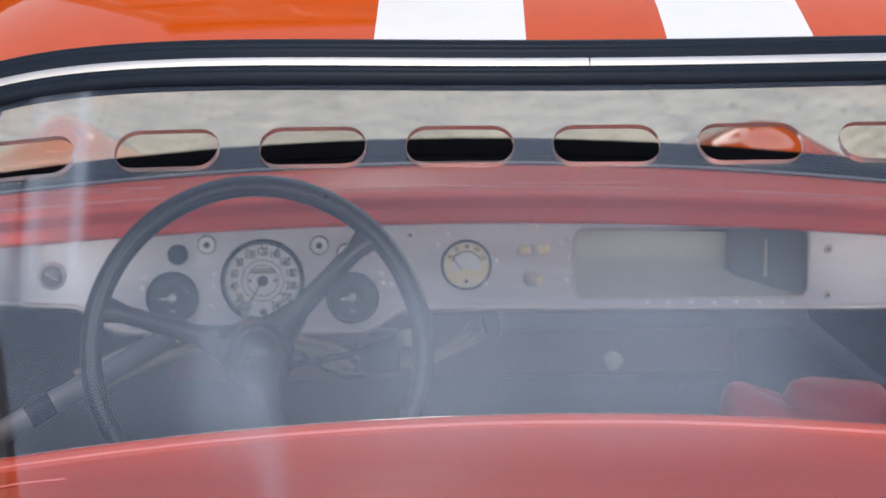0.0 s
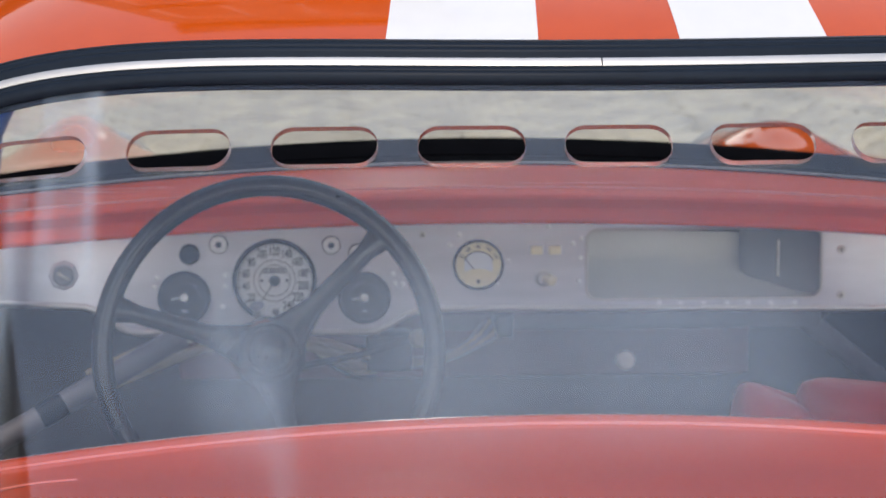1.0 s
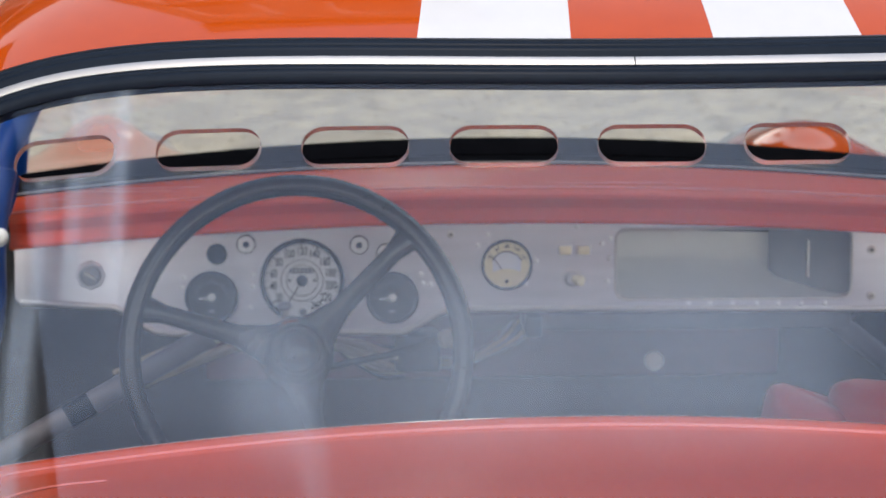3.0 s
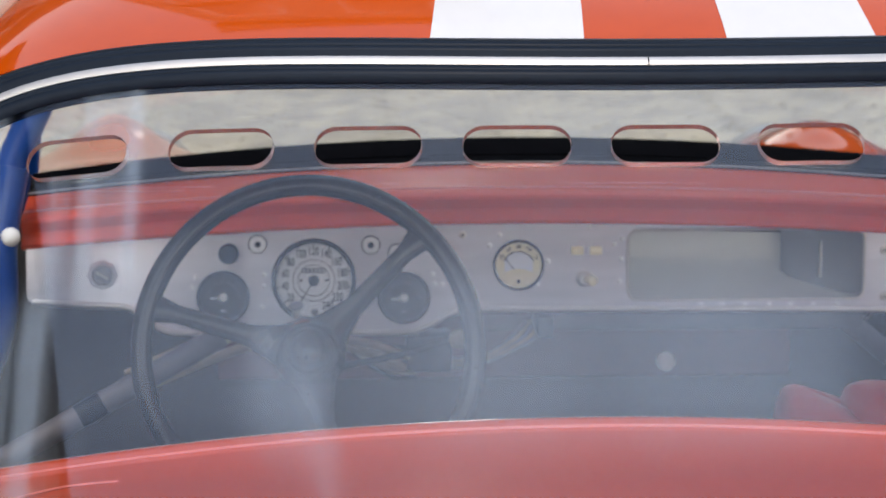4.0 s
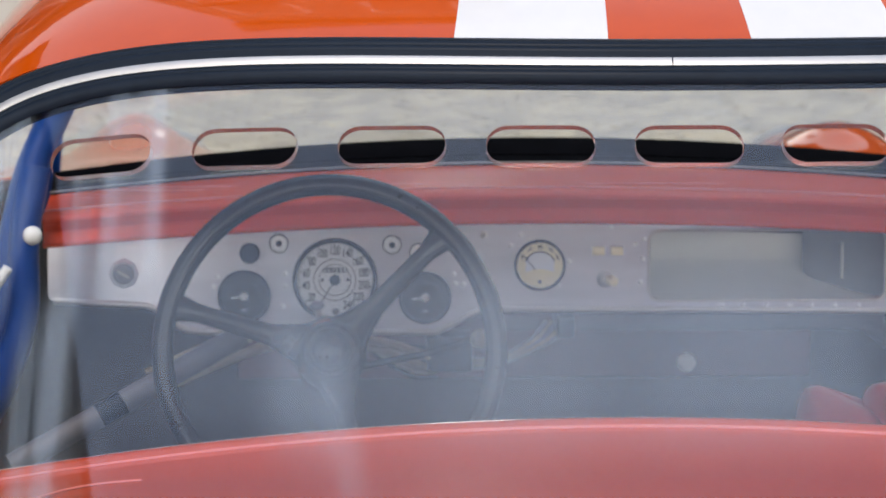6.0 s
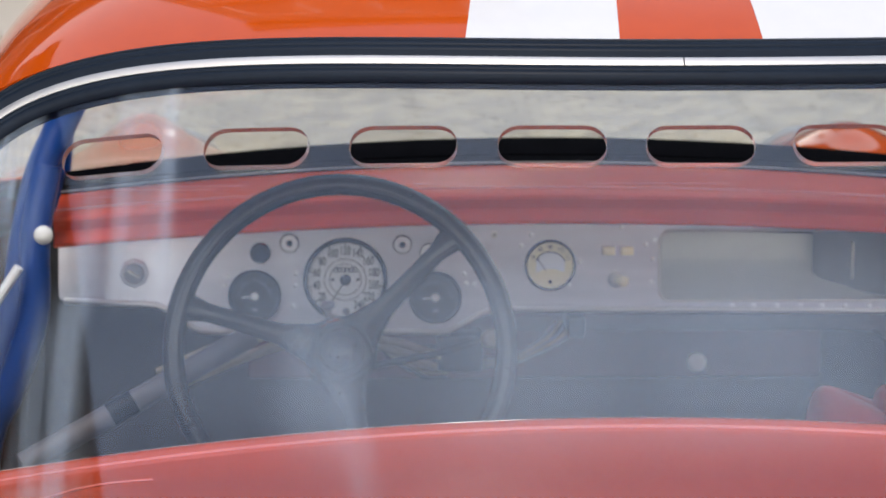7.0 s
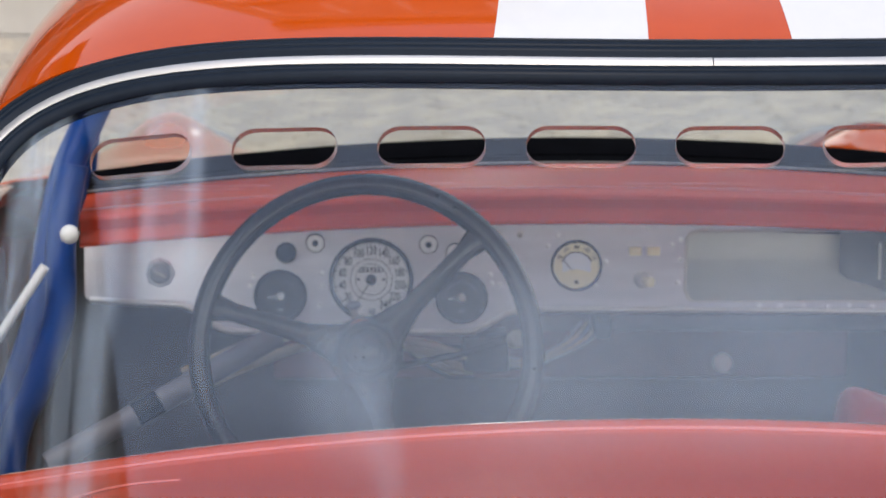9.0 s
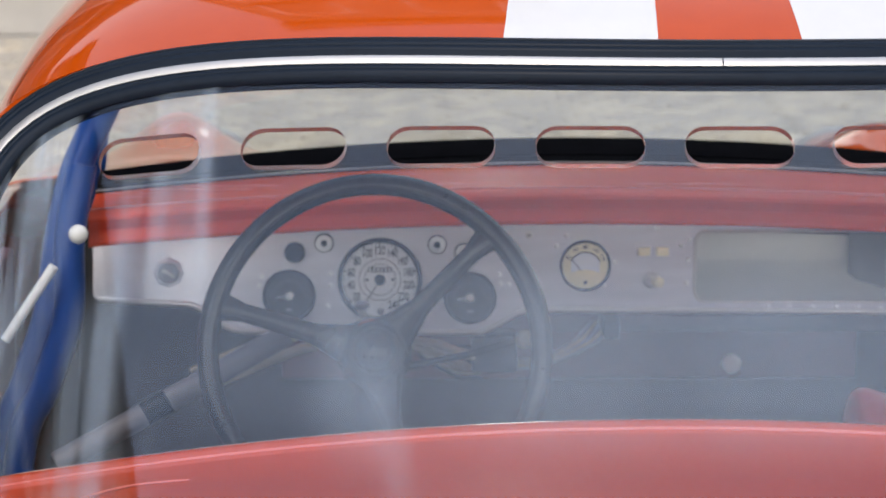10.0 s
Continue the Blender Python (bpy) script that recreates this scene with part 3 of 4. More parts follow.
def ticks(x, z, r, a0, a1, n, long, wide, mat, parent, name="tick_marks", off=0.0032, every=1, grow=1.0):
    bm = bmesh.new()
    for k in range(n):
        a = a0 + (a1 - a0) * k / (n - 1)
        s = grow if every > 1 and k % every == 0 else 1.0
        block(on_dash(x, z, off) @ pose(r * math.cos(radians(a)), r * math.sin(radians(a)), 0, 0, 0, a), long * s, wide * s, 0.0003, bm=bm)
    return part(name, bm, mat, parent, smooth=0)


SX, SZ, SR = -0.2399, 0.8333, 0.0490
speedo = group("speedometer", car, "white faced speedometer in a black rim")
bm, mt = bezel(SX, SZ, SR, RUBBER, 0.11, 0.010)
part("bezel", bm, mt, speedo)
part("dial", lathe([(SR * 0.90, 0.0), (SR * 0.90, 0.0025), (SR * 0.5, 0.0026)], on_dash(SX, SZ), 48), DIALWHITE, speedo, "white dial")
for k, value in enumerate(range(20, 260, 20)):
    a = radians(217 - 25.35 * k)
    lettering("numeral", str(value), 0.0138, on_dash(SX, SZ, 0.0030) @ pose(0.0338 * math.cos(a), 0.0338 * math.sin(a), 0) @ Matrix.Diagonal((0.62, 1, 1, 1)), RUBBER, speedo, bold=0.00016)
ticks(SX, SZ, SR * 0.855, 217, 217 - 25.35 * 11, 45, 0.0022, 0.0006, RUBBER, speedo, every=4, grow=2.0)
for r in (0.0242, 0.0182):
    bm = bmesh.new()
    tube([on_dash(SX, SZ, 0.003) @ Vector((r * math.cos(2 * math.pi * k / 48), r * math.sin(2 * math.pi * k / 48), 0)) for k in range(48)], 0.0004, 6, True, bm)
    part("dial_ring", bm, RUBBER, speedo)
part("odometer", block(on_dash(SX, SZ + 0.0116, 0.0034), 0.0275, 0.0056, 0.001, 0.0002), RUBBER, speedo, "black odometer window")
bm = bmesh.new()
for k in range(6):
    block(on_dash(SX - 0.0112 + 0.0045 * k, SZ + 0.0116, 0.0041), 0.0022, 0.0036, 0.0003, bm=bm)
part("odometer_bars", bm, DIALWHITE, speedo, smooth=0)
part("hub", lathe([(0.0064, 0.002), (0.0064, 0.006), (0.005, 0.007), (0.002, 0.0072)], on_dash(SX, SZ), 24), RUBBER, speedo)
part("needle", block(on_dash(SX, SZ, 0.0052) @ pose(0.016 * math.cos(radians(238)), 0.016 * math.sin(radians(238)), 0, 0, 0, 238), 0.034, 0.0011, 0.0006), RUBBER, speedo)
for s in (-1, 1):
    part("dial_stud", lathe([(0.0018, 0.002), (0.0018, 0.0034), (0.0009, 0.0036)], on_dash(SX + s * 0.0147, SZ), 12), RUBBER, speedo)
part("warning_lamp", lathe([(0.0042, 0.002), (0.0042, 0.0036), (0.002, 0.0042)], on_dash(SX + 0.0008, SZ - 0.0372), 16), GREYPAINT, speedo)


def small_gauge(x, z, r, label, a):
    g = group("gauge", car, label)
    bm, mt = bezel(x, z, r, RUBBER, 0.12, 0.008)
    part("bezel", bm, mt, g)
    part("dial", lathe([(r * 0.89, 0.0), (r * 0.89, 0.0025), (r * 0.4, 0.0026)], on_dash(x, z), 40), DIALBLACK, g)
    ticks(x, z, r * 0.66, 180, 0, 9, 0.0024, 0.0004, GREYPAINT, g, every=2, grow=1.5)
    bm = tube([on_dash(x, z, 0.003) @ Vector((r * 0.58 * math.cos(radians(q)), r * 0.58 * math.sin(radians(q)), 0)) for q in range(0, 181, 9)], 0.00022, 6)
    part("scale_arc", bm, GREYPAINT, g)
    part("needle_hub", lathe([(0.0046, 0.002), (0.0046, 0.0050), (0.003, 0.0056)], on_dash(x, z), 20), DIALWHITE, g, "white needle hub")
    part("needle", block(on_dash(x, z, 0.0042) @ pose(-r * 0.25, -0.001, 0, 0, 0, a), r * 0.46, 0.0011, 0.0006), DIALWHITE, g)
    part("dial_mark", block(on_dash(x, z - r * 0.52, 0.0030), r * 0.22, 0.0016, 0.0003), GREYPAINT, g)
    return g


small_gauge(-0.3447, 0.8144, 0.0308, "round black gauge with a white needle", 4)
small_gauge(-0.1357, 0.8121, 0.0306, "round black gauge with a white needle", 6)

# cream temperature gauge
TX, TZ, TR = -0.0028, 0.8495, 0.0297
tg = group("temperature_gauge", car, "cream faced temperature gauge in a black rim")
bm, mt = bezel(TX, TZ, TR, RUBBER, 0.10, 0.008)
part("bezel", bm, mt, tg)
part("dial", lathe([(TR * 0.91, 0.0), (TR * 0.91, 0.0025), (TR * 0.4, 0.0026)], on_dash(TX, TZ), 40), CREAM, tg, "cream dial")
inner = [(0.0185 * math.cos(radians(q)), 0.0185 * math.sin(radians(q)) - 0.003) for q in range(25, 156, 8)] + [(-0.0165, -0.0085), (-0.008, -0.0055), (0.0, -0.0045), (0.008, -0.0055), (0.0165, -0.0085)]
part("dial_window", plate(inner, on_dash(TX, TZ, 0.0032), 0.0004), DIALWHITE, tg, smooth=0)
part("scale_arc", tube([on_dash(TX, TZ, 0.0034) @ Vector((0.0187 * math.cos(radians(q)), 0.0187 * math.sin(radians(q)) - 0.003, 0)) for q in range(24, 157, 6)], 0.0007, 6), RUBBER, tg)
for k, value in enumerate(("40", "60", "80", "100", "120")):
    a = radians(152 - 31 * k)
    lettering("numeral", value, 0.0056, on_dash(TX, TZ, 0.0032) @ pose(0.0225 * math.cos(a), 0.0225 * math.sin(a) - 0.001, 0, 0, 0, math.degrees(a) - 90), RUBBER, tg)
lettering("unit", "°C", 0.0052, on_dash(TX, TZ + 0.0212, 0.0032), RUBBER, tg)
part("needle", block(on_dash(TX, TZ, 0.0040) @ pose(-0.0118, 0.0030, 0, 0, 0, 127), 0.0200, 0.0009, 0.0004), RUBBER, tg)
part("dial_mark", lathe([(0.0022, 0.002), (0.0022, 0.0032), (0.001, 0.0033)], on_dash(TX, TZ - 0.0195), 12), RUBBER, tg)


# ---- knobs, lamps, switches, screws ----
def lamp(x, z, r):
    g = group("indicator_lamp", car, "round white indicator lamp in a thin rim")
    part("rim", lathe([(r, 0), (r, 0.003), (r * 0.93, 0.004), (r * 0.85, 0.0035), (r * 0.6, 0.002)], on_dash(x, z), 28), RUBBER, g)
    part("lens", lathe([(r * 0.88, 0.001), (r * 0.88, 0.0040), (r * 0.60, 0.0052), (r * 0.36, 0.0054), (r * 0.34, 0.0042)], on_dash(x, z), 28), DIALWHITE, g)
    part("centre", lathe([(r * 0.33, 0.001), (r * 0.33, 0.0047), (r * 0.15, 0.0050)], on_dash(x, z), 20), RUBBER, g)


for x, z in ((-0.3042, 0.8759), (-0.1739, 0.8740), (-0.1431, 0.8646)):
    lamp(x, z, 0.0112)
part("knob", lathe([(0.0085, 0), (0.0085, 0.004), (0.0118, 0.006), (0.0120, 0.012), (0.0105, 0.0148), (0.005, 0.016)], on_dash(-0.3376, 0.8660), 32), RUBBER, car, "round black pull knob")
ign = group("ignition_lock", car, "nickel ignition lock with a key slot")
part("ring_nut", lathe([(0.0172, 0), (0.0172, 0.004), (0.0150, 0.006), (0.0135, 0.006), (0.0125, 0.0045)], on_dash(-0.4837, 0.8398), 8), ALU, ign, smooth=20)
part("barrel", lathe([(0.0122, 0), (0.0122, 0.008), (0.0105, 0.0092), (0.0085, 0.0092), (0.0080, 0.0085), (0.004, 0.0085)], on_dash(-0.4837, 0.8398), 28), GREYPAINT, ign)
part("key_slot", block(on_dash(-0.4837, 0.8398, 0.010) @ pose(0, 0, 0, 0, 0, -30), 0.016, 0.0030, 0.003, 0.0006), CHROME, ign)
for x in (0.0648, 0.0862):
    sw = group("push_button", car, "cream square push button")
    part("frame", block(on_dash(x, 0.8660, 0.001), 0.0168, 0.0118, 0.004, 0.001), DIALWHITE, sw)
    part("cap", block(on_dash(x, 0.8662, 0.005), 0.0140, 0.0095, 0.008, 0.0018), CREAM, sw, "cream cap")
tog = group("toggle_switch", car, "chrome toggle switch with a cream tip")
part("collar", lathe([(0.0100, 0), (0.0100, 0.002), (0.0075, 0.004), (0.0060, 0.006), (0.003, 0.006)], on_dash(0.0735, 0.8325), 24), CHROME, tog)
part("lever", lathe([(0.0040, 0.003), (0.0058, 0.010), (0.0066, 0.016), (0.0058, 0.021), (0.003, 0.0225)], on_dash(0.0735, 0.8325) @ pose(0.0005, 0, 0, 0, 22, 0), 20), CREAM, tog, "cream tip")


def screw(x, z, r, mat=DULLALU):
    g = lathe([(r, 0), (r, 0.001), (r * 0.75, 0.0022), (r * 0.3, 0.0026)], on_dash(x, z), 18)
    s = part("screw", g, mat, dashboard, "cross slotted screw")
    bm = block(on_dash(x, z, 0.0026), r * 1.2, r * 0.18, 0.0006)
    block(on_dash(x, z, 0.0026), r * 0.18, r * 1.2, 0.0006, bm=bm)
    part("screw_cross", bm, RUBBER, dashboard, smooth=0)
    return s


for x, z, r in ((0.4243, 0.8627, 0.0052), (0.4246, 0.8090, 0.0050), (-0.0678, 0.8852, 0.0044), (-0.4150, 0.8223, 0.0048)):
    screw(x, z, r)
# small dimples where rivets and clips show through the panel
random.seed(4)
for x, z in ((-0.0247, 0.8845), (-0.0360, 0.8718), (0.0790 - 0.0, 0.8940), (0.1080, 0.8730), (0.0315, 0.8530), (0.0190, 0.8260), (0.1165, 0.8560), (0.1150, 0.8290), (0.1180, 0.8790),
             (-0.3760, 0.8370), (-0.3790, 0.8260), (-0.2965, 0.8400), (-0.2965, 0.8260), (-0.3000, 0.8020), (-0.1660, 0.8370), (-0.1020, 0.8390), (-0.1000, 0.8280), (-0.0910, 0.8270),
             (-0.1870, 0.8030), (0.2100, 0.8015), (0.2350, 0.8012), (0.2620, 0.8010), (0.2900, 0.8005), (0.3150, 0.8005), (0.3420, 0.8000), (0.3700, 0.8000)):
    # white heads stand in for the glints on the metal
    part("rivet", lathe([(0.0032, 0), (0.0029, 0.0006), (0.0020, 0.0013), (0.0008, 0.0016)], on_dash(x, z), 12), DIALWHITE, dashboard)

# ---- steering wheel ----
steering = group("steering_wheel", car, "black three spoke steering wheel")
SWM = Matrix((Vector((1, 0, 0)), Vector((0, math.sin(radians(17)), math.cos(radians(17)))), Vector((0, -math.cos(radians(17)), math.sin(radians(17)))))).transposed().to_4x4()
SWM.translation = Vector((-0.2445, -0.277, 0.8140))
RIM_R = 0.1765
ring = [SWM @ Vector((RIM_R * math.cos(2 * math.pi * k / 96), RIM_R * math.sin(2 * math.pi * k / 96), 0)) for k in range(96)]
part("rim", tube(ring, 0.0118, 16, True), WHEELBLACK, steering, "smooth black rim")
for a in (45, 164, 283):
    rows = []
    for u in (0.0, 0.12, 0.3, 0.55, 0.8, 0.92, 1.0):
        r = 0.020 + (RIM_R - 0.020) * u
        half = 0.0120 - 0.0030 * u + 0.011 * (max(u - 0.76, 0) / 0.24) ** 2 + 0.016 * (max(0.34 - u, 0) / 0.34) ** 1.5
        th = 0.0065
        back = -0.030 * (1 - fold(min(u * 1.15, 1)))
        rows.append([SWM @ (Matrix.Rotation(radians(a), 4, 'Z') @ Vector((r, half * c, back + th * s)))
                     for c, s in ((1, -0.4), (1, 0.15), (0.9, 0.5), (0.7, 0.78), (0.4, 0.95), (0, 1.0), (-0.4, 0.95), (-0.7, 0.78), (-0.9, 0.5), (-1, 0.15), (-1, -0.4), (-0.6, -1), (0.6, -1))])
    part("spoke", grid(rows, closed=True, caps=True), WHEELBLACK, steering, smooth=50)
part("hub", lathe([(0.034, -0.110), (0.037, -0.080), (0.040, -0.052), (0.0395, -0.040), (0.0355, -0.030), (0.0325, -0.020), (0.0300, -0.0135), (0.0265, -0.0125)], SWM, 48), WHEELBLACK, steering, smooth=60)
part("horn_button", lathe([(0.0262, -0.014), (0.0262, -0.0105), (0.0240, -0.0075), (0.0215, -0.0080), (0.0205, -0.0095), (0.0190, -0.0080), (0.0120, -0.0045), (0.0050, -0.0035)], SWM, 48), WHEELBLACK, steering, "glossy black horn button")
part("column", tube([SWM @ Vector((0, 0, -0.06)), SWM @ Vector((0, -0.01, -0.20)), SWM @ Vector((0, -0.05, -0.62))], [0.030, 0.028, 0.026], 20), WHEELBLACK, car, "black steering column")
st = group("stalk", car, "chrome tipped stalk on the steering column")
part("tip", lathe([(0.002, -0.005), (0.0080, -0.001), (0.0092, 0.0015), (0.0076, 0.004), (0.003, 0.005)], pose(-0.2600, -0.055, 0.8135) @ pose(0, 0, 0, 8, -6, 0), 24), GREYPAINT, st, "metal tip")
part("arm", tube([(-0.2600, -0.055, 0.810), (-0.256, -0.052, 0.785), (-0.250, -0.060, 0.755)], 0.0042, 10), CHROME, st)
part("stalk_knob", lathe([(0.004, 0), (0.0100, 0.003), (0.0110, 0.010), (0.0085, 0.015), (0.003, 0.017)], pose(-0.0790, -0.080, 0.779) @ pose(0, 0, 0, 70, 0, 20), 20), CABLE, st, "dull tan knob")
part("arm", tube([(-0.081, -0.078, 0.780), (-0.14, -0.09, 0.765), (-0.22, -0.10, 0.752)], 0.0040, 10), BLACK, st)

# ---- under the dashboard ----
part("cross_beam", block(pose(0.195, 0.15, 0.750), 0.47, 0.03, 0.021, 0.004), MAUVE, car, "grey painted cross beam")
part("beam_bracket", block(pose(0.030, 0.06, 0.772), 0.020, 0.10, 0.026, 0.003), RUBBER, car)
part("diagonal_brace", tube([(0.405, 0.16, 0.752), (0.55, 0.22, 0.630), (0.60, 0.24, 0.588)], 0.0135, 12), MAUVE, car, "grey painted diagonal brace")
part("side_brace", tube([(0.455, 0.10, 0.79), (0.432, 0.18, 0.735)], 0.003, 8), GREYPAINT, car)
part("firewall_plug", lathe([(0.0120, 0), (0.0120, 0.005), (0.009, 0.008), (0.004, 0.009)], pose(0.2055, 0.275, 0.667) @ pose(0, 0, 0, 82, 0, 0), 20), DULLALU, car, "pale round firewall plug")
part("relay_box", block(pose(-0.105, 0.06, 0.735), 0.055, 0.05, 0.045, 0.005), RUBBER, car)
random.seed(7)
for k in range(7):
    j = 0.006 * k
    part("cable", tube(spline([(-0.235 + j, 0.06, 0.752), (-0.19, 0.05 + j, 0.748 - 0.7 * j), (-0.150, 0.05, 0.742 - j), (-0.120, 0.06, 0.738 - j)]), 0.0026, 8), CABLE if k % 3 else RUBBER, car)
for k in range(5):
    j = 0.007 * k
    part("cable", tube(spline([(-0.085, 0.07, 0.722 - 0.4 * j), (-0.045, 0.06, 0.726 - 0.3 * j), (-0.012 + j, 0.07, 0.742), (0.012 + j, 0.10, 0.760)]), 0.0025, 8), CABLE if k % 2 else GREYPAINT, car)
for k in range(3):
    part("cable", tube(spline([(-0.46, 0.0, 0.725 - 0.008 * k), (-0.40, 0.02, 0.748 - 0.006 * k), (-0.34, 0.04, 0.765 - 0.006 * k), (-0.28, 0.05, 0.768)]), 0.003, 8), CABLE, car)
part("wiring_loom", tube(spline([(-0.455, 0.02, 0.697), (-0.431, 0.02, 0.706), (-0.380, 0.02, 0.727), (-0.3355, 0.02, 0.7445), (-0.29, 0.03, 0.756)]), 0.0062, 10), CABLE, car, "tan cloth wiring loom")
part("wiring_loom", tube(spline([(-0.225, 0.04, 0.757), (-0.207, 0.04, 0.7537), (-0.1677, 0.04, 0.745), (-0.1276, 0.04, 0.7309)]), 0.0050, 10), CABLE, car)
part("wiring_loom", tube(spline([(-0.225, 0.04, 0.749), (-0.207, 0.04, 0.7454), (-0.1677, 0.04, 0.7341), (-0.133, 0.04, 0.7186)]), 0.0048, 10), CABLE, car)
bar = group("door_bar", car, "pale painted door bar with a strip of black tape")
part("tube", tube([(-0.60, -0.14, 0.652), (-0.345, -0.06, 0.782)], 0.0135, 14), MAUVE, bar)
part("tape", tube([(-0.505, -0.110, 0.7005), (-0.478, -0.1015, 0.7142)], 0.0148, 14), RUBBER, bar, "black tape")

# roll cage in blue
cage = group("roll_cage", car, "dark blue painted roll cage")
for s in (-1, 1):
    part("front_leg", tube(spline([(CX + s * 0.490, -0.12, 1.24), (CX + s * 0.519, -0.11, 1.124), (CX + s * 0.558, -0.10, 1.041), (CX + s * 0.587, -0.10, 0.978), (CX + s * 0.605, -0.10, 0.911), (CX + s * 0.621, -0.10, 0.817), (CX + s * 0.648, -0.10, 0.737), (CX + s * 0.676, -0.10, 0.648), (CX + s * 0.69, -0.10, 0.36)], 5), 0.0172, 16), BLUE, cage)
    part("dash_leg", tube(spline([(CX + s * 0.580, -0.105, 0.985), (CX + s * 0.594, -0.115, 0.906), (CX + s * 0.597, -0.120, 0.817), (CX + s * 0.624, -0.120, 0.737), (CX + s * 0.656, -0.12, 0.648), (CX + s * 0.67, -0.12, 0.36)], 5), 0.0172, 16), BLUE, cage)
part("cage_crossbar", tube(spline([(CX - 0.50, -0.12, 1.24), (CX - 0.30, -0.12, 1.262), (CX + 0.30, -0.12, 1.262), (CX + 0.50, -0.12, 1.24)]), 0.0205, 16), BLUE, cage)
dp = group("door_catch", car, "white door catch with a round knob")
part("knob", lathe([(0.0105 * math.sin(radians(a)), -0.0105 * math.cos(radians(a))) for a in range(12, 169, 12)], pose(-0.5685, -0.155, 0.9155), 24), DIALWHITE, dp, "white round knob")
part("pull", tube([(-0.651, -0.155, 0.797), (-0.596, -0.155, 0.880)], 0.0055, 10), DIALWHITE, dp)

# passenger seat
seat = group("passenger_seat", car, "red vinyl bucket seat with sewn ribs")


def pad(x0, x1, z0, z1, y0, thick, lean, r, name, fall=0.0):
    """A stuffed upright pad with a domed top that may fall away to one side, its skin drawn in a little where it is sewn."""
    rows = []
    n = 30
    for k in range(n + 1):
        u = k / n
        if u < 0.4:
            z, q = z0 + (z1 - r - z0) * u / 0.4, 1.0
        else:
            e = radians(86 * (u - 0.4) / 0.6)
            z, q = z1 - r + r * math.sin(e), math.cos(e)
        w = (x1 - x0) / 2 * (0.60 + 0.44 * q ** 0.45)
        th = thick * (0.06 + 0.94 * q)
        cx, cy = (x0 + x1) / 2, y0 + lean * (z - z0)
        row = []
        for a in (2 * math.pi * j / 40 for j in range(40)):
            side = abs(math.cos(a)) ** 0.7 * math.copysign(1, math.cos(a))
            sag = fall * u * (0.5 + 0.5 * side) ** 1.6 + 0.0016 * q * math.sin(5 * a + x0 * 30)
            row.append(Vector((cx + w * side, cy + th * abs(math.sin(a)) ** 0.8 * math.copysign(1, math.sin(a)), z - sag)))
        rows.append(row)
    return part(name, grid(rows, closed=True, caps=True), REDVINYL, seat, smooth=80)


pad(0.196, 0.277, 0.34, 0.861, -0.50, 0.060, -0.27, 0.040, "side_bolster", 0.026)
pad(0.256, 0.352, 0.34, 0.864, -0.50, 0.052, -0.27, 0.034, "rib", 0.006)
pad(0.346, 0.440, 0.34, 0.860, -0.50, 0.052, -0.27, 0.032, "rib", 0.003)
pad(0.434, 0.528, 0.34, 0.858, -0.50, 0.052, -0.27, 0.032, "rib")
pad(0.515, 0.599, 0.34, 0.856, -0.50, 0.060, -0.27, 0.040, "side_bolster")
part("cushion", block(pose(0.392, -0.27, 0.35), 0.40, 0.46, 0.12, 0.04, seg=4), REDVINYL, seat)

